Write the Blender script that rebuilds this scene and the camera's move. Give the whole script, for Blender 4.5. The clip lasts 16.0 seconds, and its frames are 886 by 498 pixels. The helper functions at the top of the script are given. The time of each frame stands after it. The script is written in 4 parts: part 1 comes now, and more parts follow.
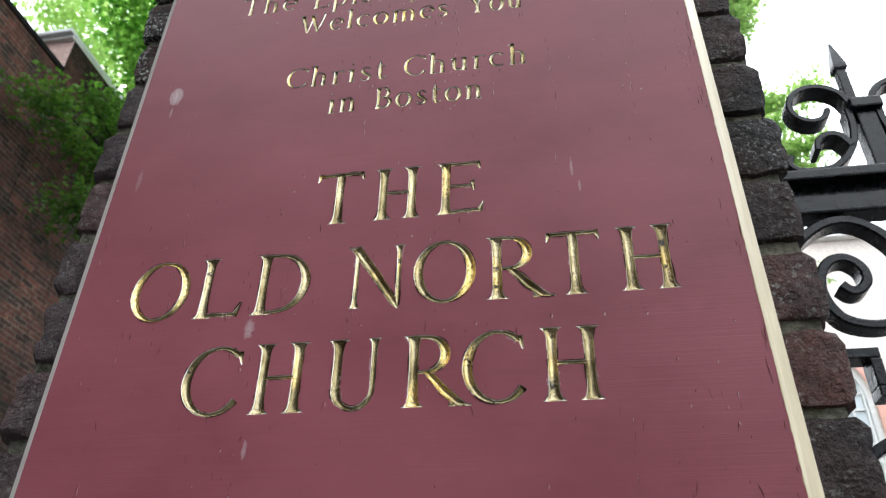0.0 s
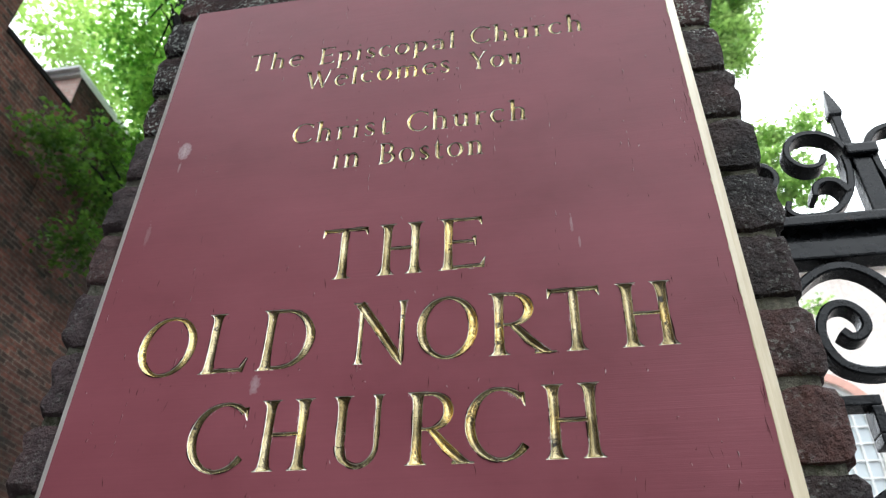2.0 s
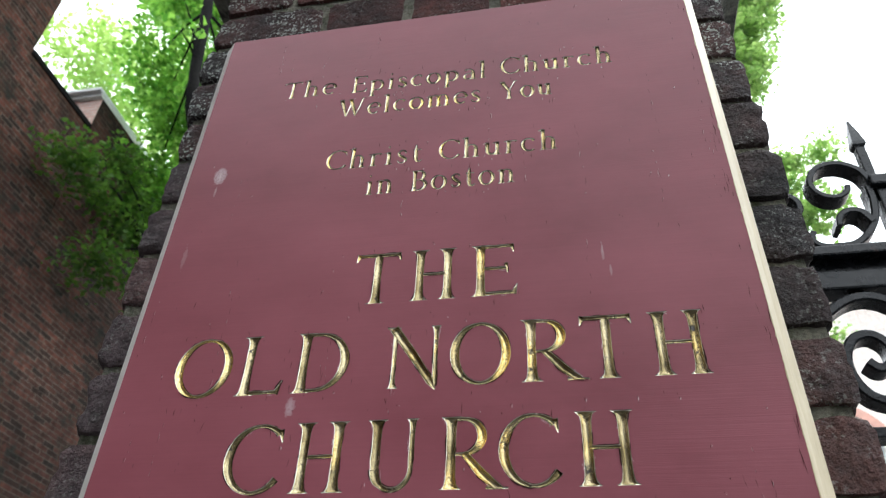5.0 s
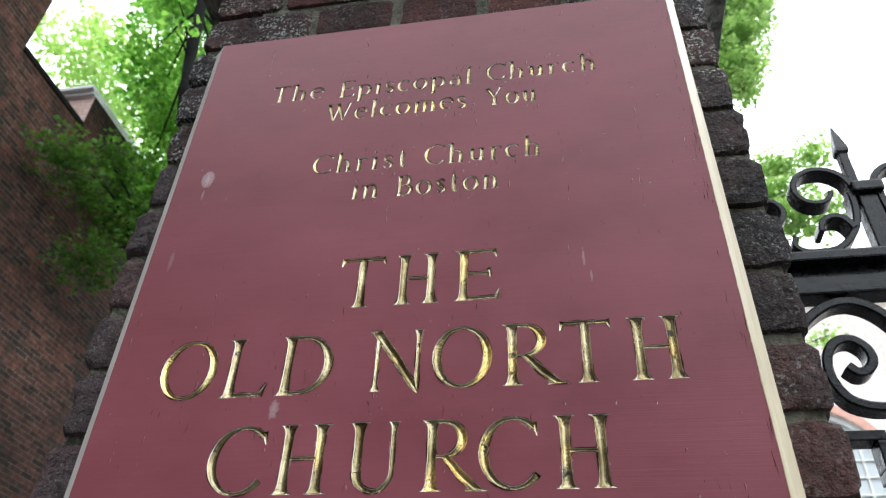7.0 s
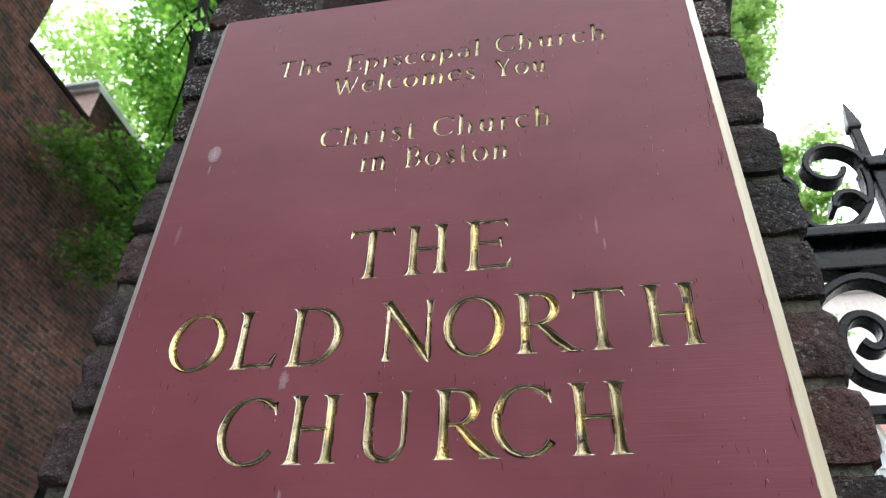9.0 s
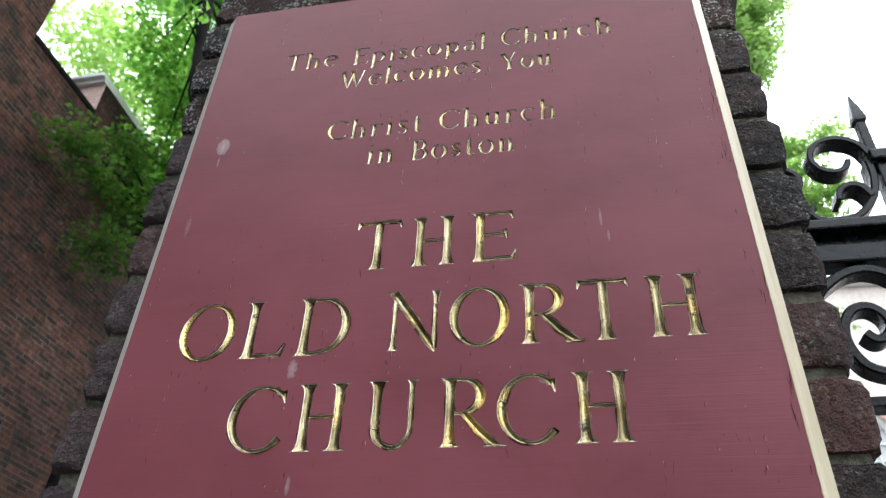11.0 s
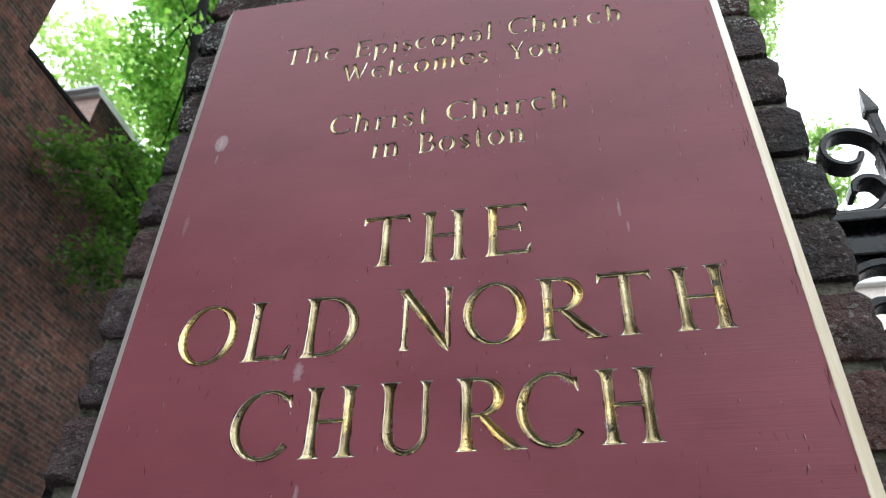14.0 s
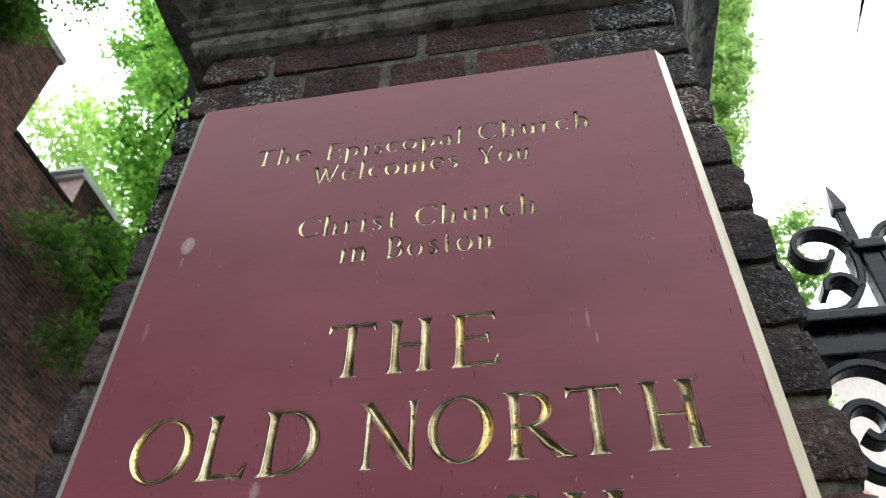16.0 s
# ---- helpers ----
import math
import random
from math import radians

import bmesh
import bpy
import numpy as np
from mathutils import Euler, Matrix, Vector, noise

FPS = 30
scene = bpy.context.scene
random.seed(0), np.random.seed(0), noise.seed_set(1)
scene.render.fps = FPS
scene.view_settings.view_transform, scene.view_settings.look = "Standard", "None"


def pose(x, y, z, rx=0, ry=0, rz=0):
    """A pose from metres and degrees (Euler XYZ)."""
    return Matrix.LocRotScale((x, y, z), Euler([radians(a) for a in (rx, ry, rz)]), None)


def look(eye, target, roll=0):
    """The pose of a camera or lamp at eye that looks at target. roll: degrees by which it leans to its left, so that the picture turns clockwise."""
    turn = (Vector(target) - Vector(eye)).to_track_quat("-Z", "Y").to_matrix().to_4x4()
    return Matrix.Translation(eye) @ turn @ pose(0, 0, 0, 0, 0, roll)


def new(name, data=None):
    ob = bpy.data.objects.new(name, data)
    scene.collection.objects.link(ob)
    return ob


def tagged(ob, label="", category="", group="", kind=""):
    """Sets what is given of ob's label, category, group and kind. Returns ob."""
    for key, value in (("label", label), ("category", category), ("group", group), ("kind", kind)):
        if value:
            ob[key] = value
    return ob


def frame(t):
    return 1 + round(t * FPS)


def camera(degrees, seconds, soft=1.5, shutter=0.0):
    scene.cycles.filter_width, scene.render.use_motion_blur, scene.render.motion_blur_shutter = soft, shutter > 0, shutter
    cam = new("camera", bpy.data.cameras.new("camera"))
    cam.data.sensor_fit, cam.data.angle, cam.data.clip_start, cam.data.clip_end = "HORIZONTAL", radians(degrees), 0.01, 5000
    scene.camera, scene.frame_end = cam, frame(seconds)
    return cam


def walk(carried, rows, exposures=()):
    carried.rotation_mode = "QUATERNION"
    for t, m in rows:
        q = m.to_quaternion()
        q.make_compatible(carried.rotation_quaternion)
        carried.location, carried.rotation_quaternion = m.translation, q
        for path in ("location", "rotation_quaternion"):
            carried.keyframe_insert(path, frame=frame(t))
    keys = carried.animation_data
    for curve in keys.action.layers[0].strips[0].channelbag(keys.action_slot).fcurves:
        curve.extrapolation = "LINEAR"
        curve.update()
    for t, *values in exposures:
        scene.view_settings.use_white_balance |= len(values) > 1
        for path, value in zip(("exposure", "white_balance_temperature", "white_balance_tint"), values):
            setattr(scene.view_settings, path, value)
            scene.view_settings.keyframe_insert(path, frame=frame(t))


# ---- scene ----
cam = camera(61.9, 16.0, soft=1.1)
cam.data.dof.use_dof, cam.data.dof.focus_distance, cam.data.dof.aperture_fstop = True, 0.62, 15.0
PATH = [
    (0, (0.115, -0.468, 1.558), (-0.19, 1.182, 2.646), 1.3),
    (0.5, (0.113, -0.465, 1.561), (-0.186, 1.176, 2.664), 1.2),
    (1, (0.107, -0.467, 1.561), (-0.187, 1.167, 2.675), 1.2),
    (1.5, (0.113, -0.482, 1.565), (-0.181, 1.137, 2.702), 1.1),
    (2, (0.118, -0.487, 1.568), (-0.187, 1.115, 2.727), 1.3),
    (2.5, (0.117, -0.487, 1.569), (-0.188, 1.115, 2.725), 1.3),
    (3, (0.116, -0.489, 1.565), (-0.189, 1.097, 2.744), 1.6),
    (3.5, (0.113, -0.495, 1.561), (-0.21, 1.075, 2.757), 2.3),
    (4, (0.103, -0.498, 1.562), (-0.231, 1.066, 2.763), 2.7),
    (6.3, (0.108, -0.504, 1.564), (-0.22, 1.052, 2.778), 2.9),
    (6.5, (0.111, -0.506, 1.564), (-0.211, 1.052, 2.778), 2.9),
    (7, (0.113, -0.507, 1.562), (-0.202, 1.054, 2.771), 2.7),
    (7.5, (0.108, -0.503, 1.551), (-0.21, 1.06, 2.758), 2.7),
    (8, (0.102, -0.495, 1.55), (-0.227, 1.071, 2.75), 2.7),
    (8.5, (0.102, -0.489, 1.552), (-0.23, 1.08, 2.747), 2.6),
    (9, (0.106, -0.489, 1.551), (-0.225, 1.08, 2.746), 2.6),
    (9.5, (0.108, -0.495, 1.55), (-0.228, 1.078, 2.739), 2.6),
    (12, (0.106, -0.495, 1.543), (-0.243, 1.088, 2.716), 3.0),
    (12.5, (0.107, -0.485, 1.548), (-0.242, 1.103, 2.712), 2.9),
    (13, (0.11, -0.483, 1.554), (-0.285, 1.099, 2.712), 2.9),
    (13.5, (0.097, -0.465, 1.556), (-0.262, 1.098, 2.751), 2.5),
    (14, (0.089, -0.468, 1.553), (-0.246, 1.099, 2.751), 1.9),
    (14.5, (0.09, -0.467, 1.553), (-0.229, 1.101, 2.752), 1.7),
    (15, (0.095, -0.467, 1.56), (-0.2, 1.065, 2.811), 1.3),
    (15.5, (0.096, -0.468, 1.568), (-0.187, 1.004, 2.892), 1.5),
    (16, (0.103, -0.472, 1.578), (-0.166, 0.965, 2.942), 1.1),
]
walk(cam, [(t, look(eye, target, roll)) for t, eye, target, roll in PATH],
     [(0, 0.08, 6250, 10), (4, 0.03, 6250, 10), (9.5, 0.03, 6200, 10), (14.5, 0.03, 6150, 10), (15, -0.03, 6200, 10), (15.5, -0.14, 6250, 10), (16, -0.14, 6250, 10)])

# ---- light: a bright overcast sky, and a soft sun high on the right ----
world = bpy.data.worlds.new("overcast_sky")
scene.world = world
world.use_nodes = True
wn, wl = world.node_tree.nodes, world.node_tree.links
bg = wn["Background"]
wgeo = wn.new("ShaderNodeTexCoord")
wsep = wn.new("ShaderNodeSeparateXYZ")
wramp = wn.new("ShaderNodeValToRGB")
wl.new(wgeo.outputs["Generated"], wsep.inputs[0])
wl.new(wsep.outputs["Z"], wramp.inputs[0])
wl.new(wramp.outputs[0], bg.inputs["Color"])
wramp.color_ramp.elements[0].position, wramp.color_ramp.elements[0].color = 0.0, (0.80, 0.84, 0.88, 1)
wramp.color_ramp.elements[1].position, wramp.color_ramp.elements[1].color = 0.6, (0.94, 0.98, 1.0, 1)
bg.inputs["Strength"].default_value = 3.0
sun = new("sun", bpy.data.lights.new("sun", "SUN"))
sun.data.energy, sun.data.angle, sun.data.color = 0.6, radians(25), (1.0, 0.96, 0.9)
sun.matrix_world = look((6, 1.5, 12), (0, 0, 1.5))


# ---- materials ----
def material(name):
    m = bpy.data.materials.new(name)
    m.use_nodes = True
    return m, m.node_tree.nodes, m.node_tree.links, m.node_tree.nodes["Principled BSDF"]


def coords(n, l, scale=(1, 1, 1), kind="Object", turn=(0, 0, 0)):
    tc, mp = n.new("ShaderNodeTexCoord"), n.new("ShaderNodeMapping")
    l.new(tc.outputs[kind], mp.inputs[0])
    mp.inputs["Scale"].default_value = scale
    mp.inputs["Rotation"].default_value = turn
    return mp.outputs[0]


def noise_of(n, l, vec, scale, detail=6.0, rough=0.6, out="Fac"):
    t = n.new("ShaderNodeTexNoise")
    l.new(vec, t.inputs["Vector"])
    t.inputs["Scale"].default_value, t.inputs["Detail"].default_value, t.inputs["Roughness"].default_value = scale, detail, rough
    return t.outputs[out]


def ramp(n, l, fac, *stops):
    r = n.new("ShaderNodeValToRGB")
    l.new(fac, r.inputs[0])
    e = r.color_ramp.elements
    while len(e) < len(stops):
        e.new(0.5)
    for el, (p, c) in zip(e, stops):
        el.position = p
        el.color = (*c, 1) if isinstance(c, tuple) else (c, c, c, 1)
    return r.outputs[0]


def mix(n, l, fac, a, b, how="MIX"):
    x = n.new("ShaderNodeMix")
    x.data_type, x.blend_type = "RGBA", how
    for sock, v in ((x.inputs[0], fac), (x.inputs[6], a), (x.inputs[7], b)):
        if isinstance(v, (int, float)):
            sock.default_value = v
        elif isinstance(v, tuple):
            sock.default_value = (*v, 1)
        else:
            l.new(v, sock)
    return x.outputs[2]


def calc(n, l, op, a, b=0.0, clamp=False):
    x = n.new("ShaderNodeMath")
    x.operation, x.use_clamp = op, clamp
    for sock, v in ((x.inputs[0], a), (x.inputs[1], b)):
        if isinstance(v, (int, float)):
            sock.default_value = v
        else:
            l.new(v, sock)
    return x.outputs[0]


def bump(n, l, bsdf, height, strength, distance, before=None):
    b = n.new("ShaderNodeBump")
    l.new(height, b.inputs["Height"])
    b.inputs["Strength"].default_value, b.inputs["Distance"].default_value = strength, distance
    if before is not None:
        l.new(before, b.inputs["Normal"])
    l.new(b.outputs[0], bsdf.inputs["Normal"])
    return b.outputs[0]


def brick_material(name, dark, light, red, lichen):
    """A hand-made brick: pitted, sooty, each one with its own shade; lichen: how much of the pale growth it carries."""
    m, n, l, p = material(name)
    info = n.new("ShaderNodeObjectInfo")
    tc, mp = n.new("ShaderNodeTexCoord"), n.new("ShaderNodeVectorMath")
    mp.operation = "ADD"
    off = n.new("ShaderNodeVectorMath")
    off.operation = "SCALE"
    off.inputs[0].default_value = (17, 9, 13)
    l.new(info.outputs["Random"], off.inputs["Scale"])
    l.new(tc.outputs["Object"], mp.inputs[0])
    l.new(off.outputs[0], mp.inputs[1])
    v = mp.outputs[0]
    big, mid, fine = noise_of(n, l, v, 14, 4), noise_of(n, l, v, 70, 6), noise_of(n, l, v, 420, 4, 0.7)
    shade = calc(n, l, "ADD", calc(n, l, "MULTIPLY", big, 0.75), calc(n, l, "MULTIPLY", info.outputs["Random"], 0.4))
    base = ramp(n, l, shade, (0.3, dark), (0.55, light), (0.82, red))
    base = mix(n, l, 0.75, base, ramp(n, l, mid, (0.3, 0.25), (0.7, 1.2)), "MULTIPLY")
    thick = lichen > 0.9
    spots = ramp(n, l, noise_of(n, l, v, 270, 4, 0.6), (0.535 if thick else 0.56, 0.0), (0.575 if thick else 0.61, 1.0))
    where = ramp(n, l, noise_of(n, l, v, 26, 4), (0.41 if thick else 0.46, 0.0), (0.55 if thick else 0.60, lichen))
    base = mix(n, l, calc(n, l, "MULTIPLY", spots, where), base, (0.50, 0.54, 0.49))
    grit = ramp(n, l, fine, (0.58, 0.0), (0.70, 0.6))
    base = mix(n, l, grit, base, (0.17, 0.13, 0.125))
    l.new(base, p.inputs["Base Color"])
    l.new(ramp(n, l, mid, (0.3, 0.6), (0.7, 0.85)), p.inputs["Roughness"])
    p.inputs["Specular IOR Level"].default_value = 0.35
    pits = ramp(n, l, noise_of(n, l, v, 150, 3, 0.55), (0.36, 0.0), (0.5, 1.0))
    first = bump(n, l, p, mid, 1.0, 0.011)
    first = bump(n, l, p, pits, 1.0, 0.0032, first)
    bump(n, l, p, fine, 0.9, 0.0028, first)
    return m


BRICK_SOOTY = brick_material("sooty_brick", (0.017, 0.014, 0.015), (0.074, 0.048, 0.047), (0.15, 0.066, 0.056), 0.35)
BRICK_MAUVE = brick_material("mauve_brick", (0.042, 0.035, 0.038), (0.148, 0.108, 0.113), (0.19, 0.112, 0.108), 0.25)
BRICK_LICHEN = brick_material("lichened_brick", (0.014, 0.013, 0.014), (0.050, 0.038, 0.039), (0.125, 0.058, 0.052), 0.95)
BRICK_RED = brick_material("red_brick", (0.032, 0.020, 0.019), (0.11, 0.043, 0.039), (0.21, 0.074, 0.058), 0.35)


def gritty(name, a, b, size, relief, rough=0.9, third=None):
    m, n, l, p = material(name)
    v = coords(n, l)
    big, mid, fine = noise_of(n, l, v, size * 0.12, 4), noise_of(n, l, v, size, 6, 0.7), noise_of(n, l, v, size * 5, 4, 0.7)
    base = ramp(n, l, big, (0.35, a), (0.68, b))
    if third:
        base = mix(n, l, ramp(n, l, noise_of(n, l, v, size * 0.3, 5, 0.65), (0.5, 0.0), (0.62, 0.9)), base, third)
    base = mix(n, l, 0.8, base, ramp(n, l, mid, (0.3, 0.35), (0.72, 1.35)), "MULTIPLY")
    l.new(base, p.inputs["Base Color"])
    p.inputs["Roughness"].default_value = rough
    first = bump(n, l, p, mid, 0.9, relief)
    bump(n, l, p, fine, 0.7, relief * 0.3, first)
    return m


MORTAR = gritty("grey_lime_mortar", (0.15, 0.15, 0.115), (0.31, 0.30, 0.235), 230, 0.006, 0.95, (0.075, 0.09, 0.045))
STONE = gritty("weathered_brownstone", (0.11, 0.108, 0.086), (0.30, 0.295, 0.245), 120, 0.003, 0.9, (0.040, 0.043, 0.035))
GROUND = gritty("street_asphalt", (0.05, 0.05, 0.05), (0.075, 0.072, 0.07), 60, 0.004, 0.9)
BARK = gritty("dark_bark", (0.006, 0.006, 0.006), (0.016, 0.015, 0.014), 18, 0.02, 0.95)
FARWALL = gritty("plain_unseen_wall", (0.11, 0.095, 0.09), (0.15, 0.13, 0.12), 6, 0.002, 0.9)


def sign_paint():
    """Maroon paint over boards: brush lines, faint patches, fine ticks, and a few pale scuffs."""
    m, n, l, p = material("maroon_sign_paint")
    v = coords(n, l)
    patch = noise_of(n, l, coords(n, l, (1.0, 1, 1.6)), 5, 5)
    brush = noise_of(n, l, coords(n, l, (7, 7, 520)), 1.0, 5, 0.65)
    grain = noise_of(n, l, coords(n, l, (14, 14, 900)), 1.0, 3, 0.6)
    base = ramp(n, l, patch, (0.3, (0.212, 0.055, 0.070)), (0.7, (0.302, 0.088, 0.110)))
    base = mix(n, l, 0.10, base, ramp(n, l, brush, (0.3, 0.6), (0.7, 1.25)), "MULTIPLY")
    cloud = noise_of(n, l, v, 300, 5, 0.7)
    tc = n.new("ShaderNodeTexCoord")
    for x, z, rx, rz, edge, ragged in ((-0.238, 2.067, 0.0082, 0.0135, 0.7, 1.15), (-0.2385, 2.046, 0.0020, 0.010, 0.4, 1.6), (-0.119, 1.808, 0.0065, 0.014, 0.55, 1.7), (-0.250, 1.965, 0.004, 0.022, 0.25, 1.7),
                                       (0.131, 1.935, 0.0022, 0.017, 0.4, 1.7), (0.136, 1.916, 0.0018, 0.010, 0.4, 1.7), (-0.107, 1.715, 0.003, 0.012, 0.5, 1.7)):
        mp = n.new("ShaderNodeMapping")
        mp.vector_type = "POINT"
        l.new(tc.outputs["Object"], mp.inputs[0])
        mp.inputs["Location"].default_value = (-x / rx, 0, -z / rz)
        mp.inputs["Scale"].default_value = (1 / rx, 0, 1 / rz)
        ln = n.new("ShaderNodeVectorMath")
        ln.operation = "LENGTH"
        l.new(mp.outputs[0], ln.inputs[0])
        near = calc(n, l, "ADD", ln.outputs["Value"], calc(n, l, "MULTIPLY", cloud, ragged))
        mask = ramp(n, l, near, (0.4, edge), (0.74, edge * 0.75), (0.82, 0.0))
        near.node.use_clamp = False
        shift = calc(n, l, "MULTIPLY", near, 0.56)
        l.new(shift, mask.node.inputs[0])
        base = mix(n, l, mask, base, ramp(n, l, cloud, (0.40, (0.42, 0.30, 0.32)), (0.60, (0.66, 0.56, 0.57))))
    ticks = noise_of(n, l, coords(n, l, (420, 1, 60), turn=(0, radians(8), 0)), 1.0, 2, 0.5)
    where = ramp(n, l, noise_of(n, l, v, 26, 3), (0.51, 0.0), (0.62, 1.0))
    tick = calc(n, l, "MULTIPLY", ramp(n, l, ticks, (0.70, 0.0), (0.735, 1.0)), where)
    base = mix(n, l, calc(n, l, "MULTIPLY", tick, 0.6), base, (0.05, 0.015, 0.017))
    l.new(base, p.inputs["Base Color"])
    l.new(ramp(n, l, patch, (0.3, 0.36), (0.7, 0.48)), p.inputs["Roughness"])
    p.inputs["Specular IOR Level"].default_value = 0.28
    h = calc(n, l, "ADD", calc(n, l, "MULTIPLY", brush, 0.6), calc(n, l, "MULTIPLY", grain, 0.4))
    h = calc(n, l, "MULTIPLY", h, ramp(n, l, noise_of(n, l, v, 7, 3), (0.45, 0.15), (0.62, 1.0)))
    first = bump(n, l, p, h, 0.24, 0.0008)
    bump(n, l, p, tick, -0.5, 0.0006, first)
    return m


def edge_paint(name, a, b):
    m, n, l, p = material(name)
    v = coords(n, l, (40, 40, 6))
    f = noise_of(n, l, v, 3, 5)
    base = ramp(n, l, f, (0.3, a), (0.7, b))
    l.new(base, p.inputs["Base Color"])
    p.inputs["Roughness"].default_value = 0.34
    bump(n, l, p, f, 0.2, 0.0008)
    return m


def gold_leaf():
    """Old gold leaf in the cuts: bright where it holds, brown-black where it has gone."""
    m, n, l, p = material("worn_gold_leaf")
    v = coords(n, l)
    wear, fine, soft = noise_of(n, l, v, 95, 4, 0.6), noise_of(n, l, v, 520, 4, 0.7), noise_of(n, l, coords(n, l, (60, 60, 22)), 1.0, 3)
    dull = ramp(n, l, soft, (0.36, (0.20, 0.155, 0.07)), (0.50, (0.37, 0.31, 0.175)), (0.64, (0.54, 0.46, 0.29)))
    bright = ramp(n, l, fine, (0.40, (0.66, 0.45, 0.13)), (0.60, (0.95, 0.75, 0.34)))
    # the leaf is thick and yellow still on a few of the letters
    tc = n.new("ShaderNodeTexCoord")
    keep = ramp(n, l, noise_of(n, l, v, 17, 2), (0.58, 0.0), (0.68, 0.7))
    for x, z, r in ((-0.205, 1.850, 0.030), (0.050, 1.842, 0.022), (0.088, 1.862, 0.012), (0.022, 1.752, 0.016), (0.038, 1.780, 0.014), (-0.118, 2.075, 0.012), (-0.003, 2.076, 0.010)):
        ln = n.new("ShaderNodeVectorMath")
        ln.operation = "DISTANCE"
        l.new(tc.outputs["Object"], ln.inputs[0])
        ln.inputs[1].default_value = (x, 0, z)
        near = calc(n, l, "ADD", calc(n, l, "DIVIDE", ln.outputs["Value"], r), calc(n, l, "MULTIPLY", wear, 0.9))
        keep = calc(n, l, "MAXIMUM", keep, ramp(n, l, calc(n, l, "MULTIPLY", near, 0.5), (0.58, 0.9), (0.78, 0.0)))
    base = mix(n, l, keep, dull, bright)
    # dark size shows where the leaf has gone
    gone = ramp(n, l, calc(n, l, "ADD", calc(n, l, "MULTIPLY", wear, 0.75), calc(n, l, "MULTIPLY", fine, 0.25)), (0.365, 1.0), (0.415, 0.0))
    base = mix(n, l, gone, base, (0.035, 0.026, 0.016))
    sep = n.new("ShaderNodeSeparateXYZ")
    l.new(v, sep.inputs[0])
    # pale band on the worn lips, sky glint put into its colour
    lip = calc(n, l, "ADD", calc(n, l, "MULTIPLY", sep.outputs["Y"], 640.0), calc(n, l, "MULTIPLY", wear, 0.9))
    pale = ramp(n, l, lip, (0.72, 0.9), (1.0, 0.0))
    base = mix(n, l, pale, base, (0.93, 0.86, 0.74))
    # thin broken dark outline at the mouth of each cut, painted by depth
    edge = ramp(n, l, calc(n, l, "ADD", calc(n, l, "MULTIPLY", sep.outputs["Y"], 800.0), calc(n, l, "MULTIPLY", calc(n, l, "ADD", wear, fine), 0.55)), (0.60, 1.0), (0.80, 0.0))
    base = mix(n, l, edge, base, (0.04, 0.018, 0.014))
    l.new(base, p.inputs["Base Color"])
    nonmetal = calc(n, l, "MAXIMUM", calc(n, l, "MAXIMUM", calc(n, l, "MULTIPLY", pale, 0.35), edge), gone)
    l.new(calc(n, l, "MULTIPLY", calc(n, l, "SUBTRACT", 1.0, nonmetal), 0.92), p.inputs["Metallic"])
    l.new(ramp(n, l, fine, (0.3, 0.10), (0.7, 0.24)), p.inputs["Roughness"])
    first = bump(n, l, p, wear, 0.30, 0.0012)
    bump(n, l, p, fine, 0.7, 0.0006, first)
    return m


def iron_paint():
    m, n, l, p = material("black_painted_iron")
    v = coords(n, l)
    lump, fine = noise_of(n, l, v, 60, 5), noise_of(n, l, v, 320, 4)
    rust = ramp(n, l, noise_of(n, l, v, 16, 5, 0.7), (0.66, 0.0), (0.74, 0.8))
    base = mix(n, l, rust, ramp(n, l, lump, (0.3, (0.003, 0.004, 0.005)), (0.7, (0.006, 0.008, 0.011))), (0.055, 0.030, 0.024))
    l.new(base, p.inputs["Base Color"])
    l.new(ramp(n, l, lump, (0.3, 0.18), (0.7, 0.34)), p.inputs["Roughness"])
    p.inputs["Specular IOR Level"].default_value = 0.32
    first = bump(n, l, p, lump, 0.26, 0.003)
    bump(n, l, p, fine, 0.35, 0.0008, first)
    return m


def leaf_material(name, a, b, glow):
    m, n, l, p = material(name)
    geo = n.new("ShaderNodeNewGeometry")
    base = ramp(n, l, geo.outputs["Random Per Island"], (0.0, a), (1.0, b))
    l.new(base, p.inputs["Base Color"])
    p.inputs["Roughness"].default_value = 0.55
    tr, ms = n.new("ShaderNodeBsdfTranslucent"), n.new("ShaderNodeMixShader")
    l.new(mix(n, l, 1.0, base, (1.1, 1.25, 0.7), "MULTIPLY"), tr.inputs["Color"])
    ms.inputs[0].default_value = glow
    l.new(p.outputs[0], ms.inputs[1])
    l.new(tr.outputs[0], ms.inputs[2])
    l.new(ms.outputs[0], n["Material Output"].inputs["Surface"])
    return m


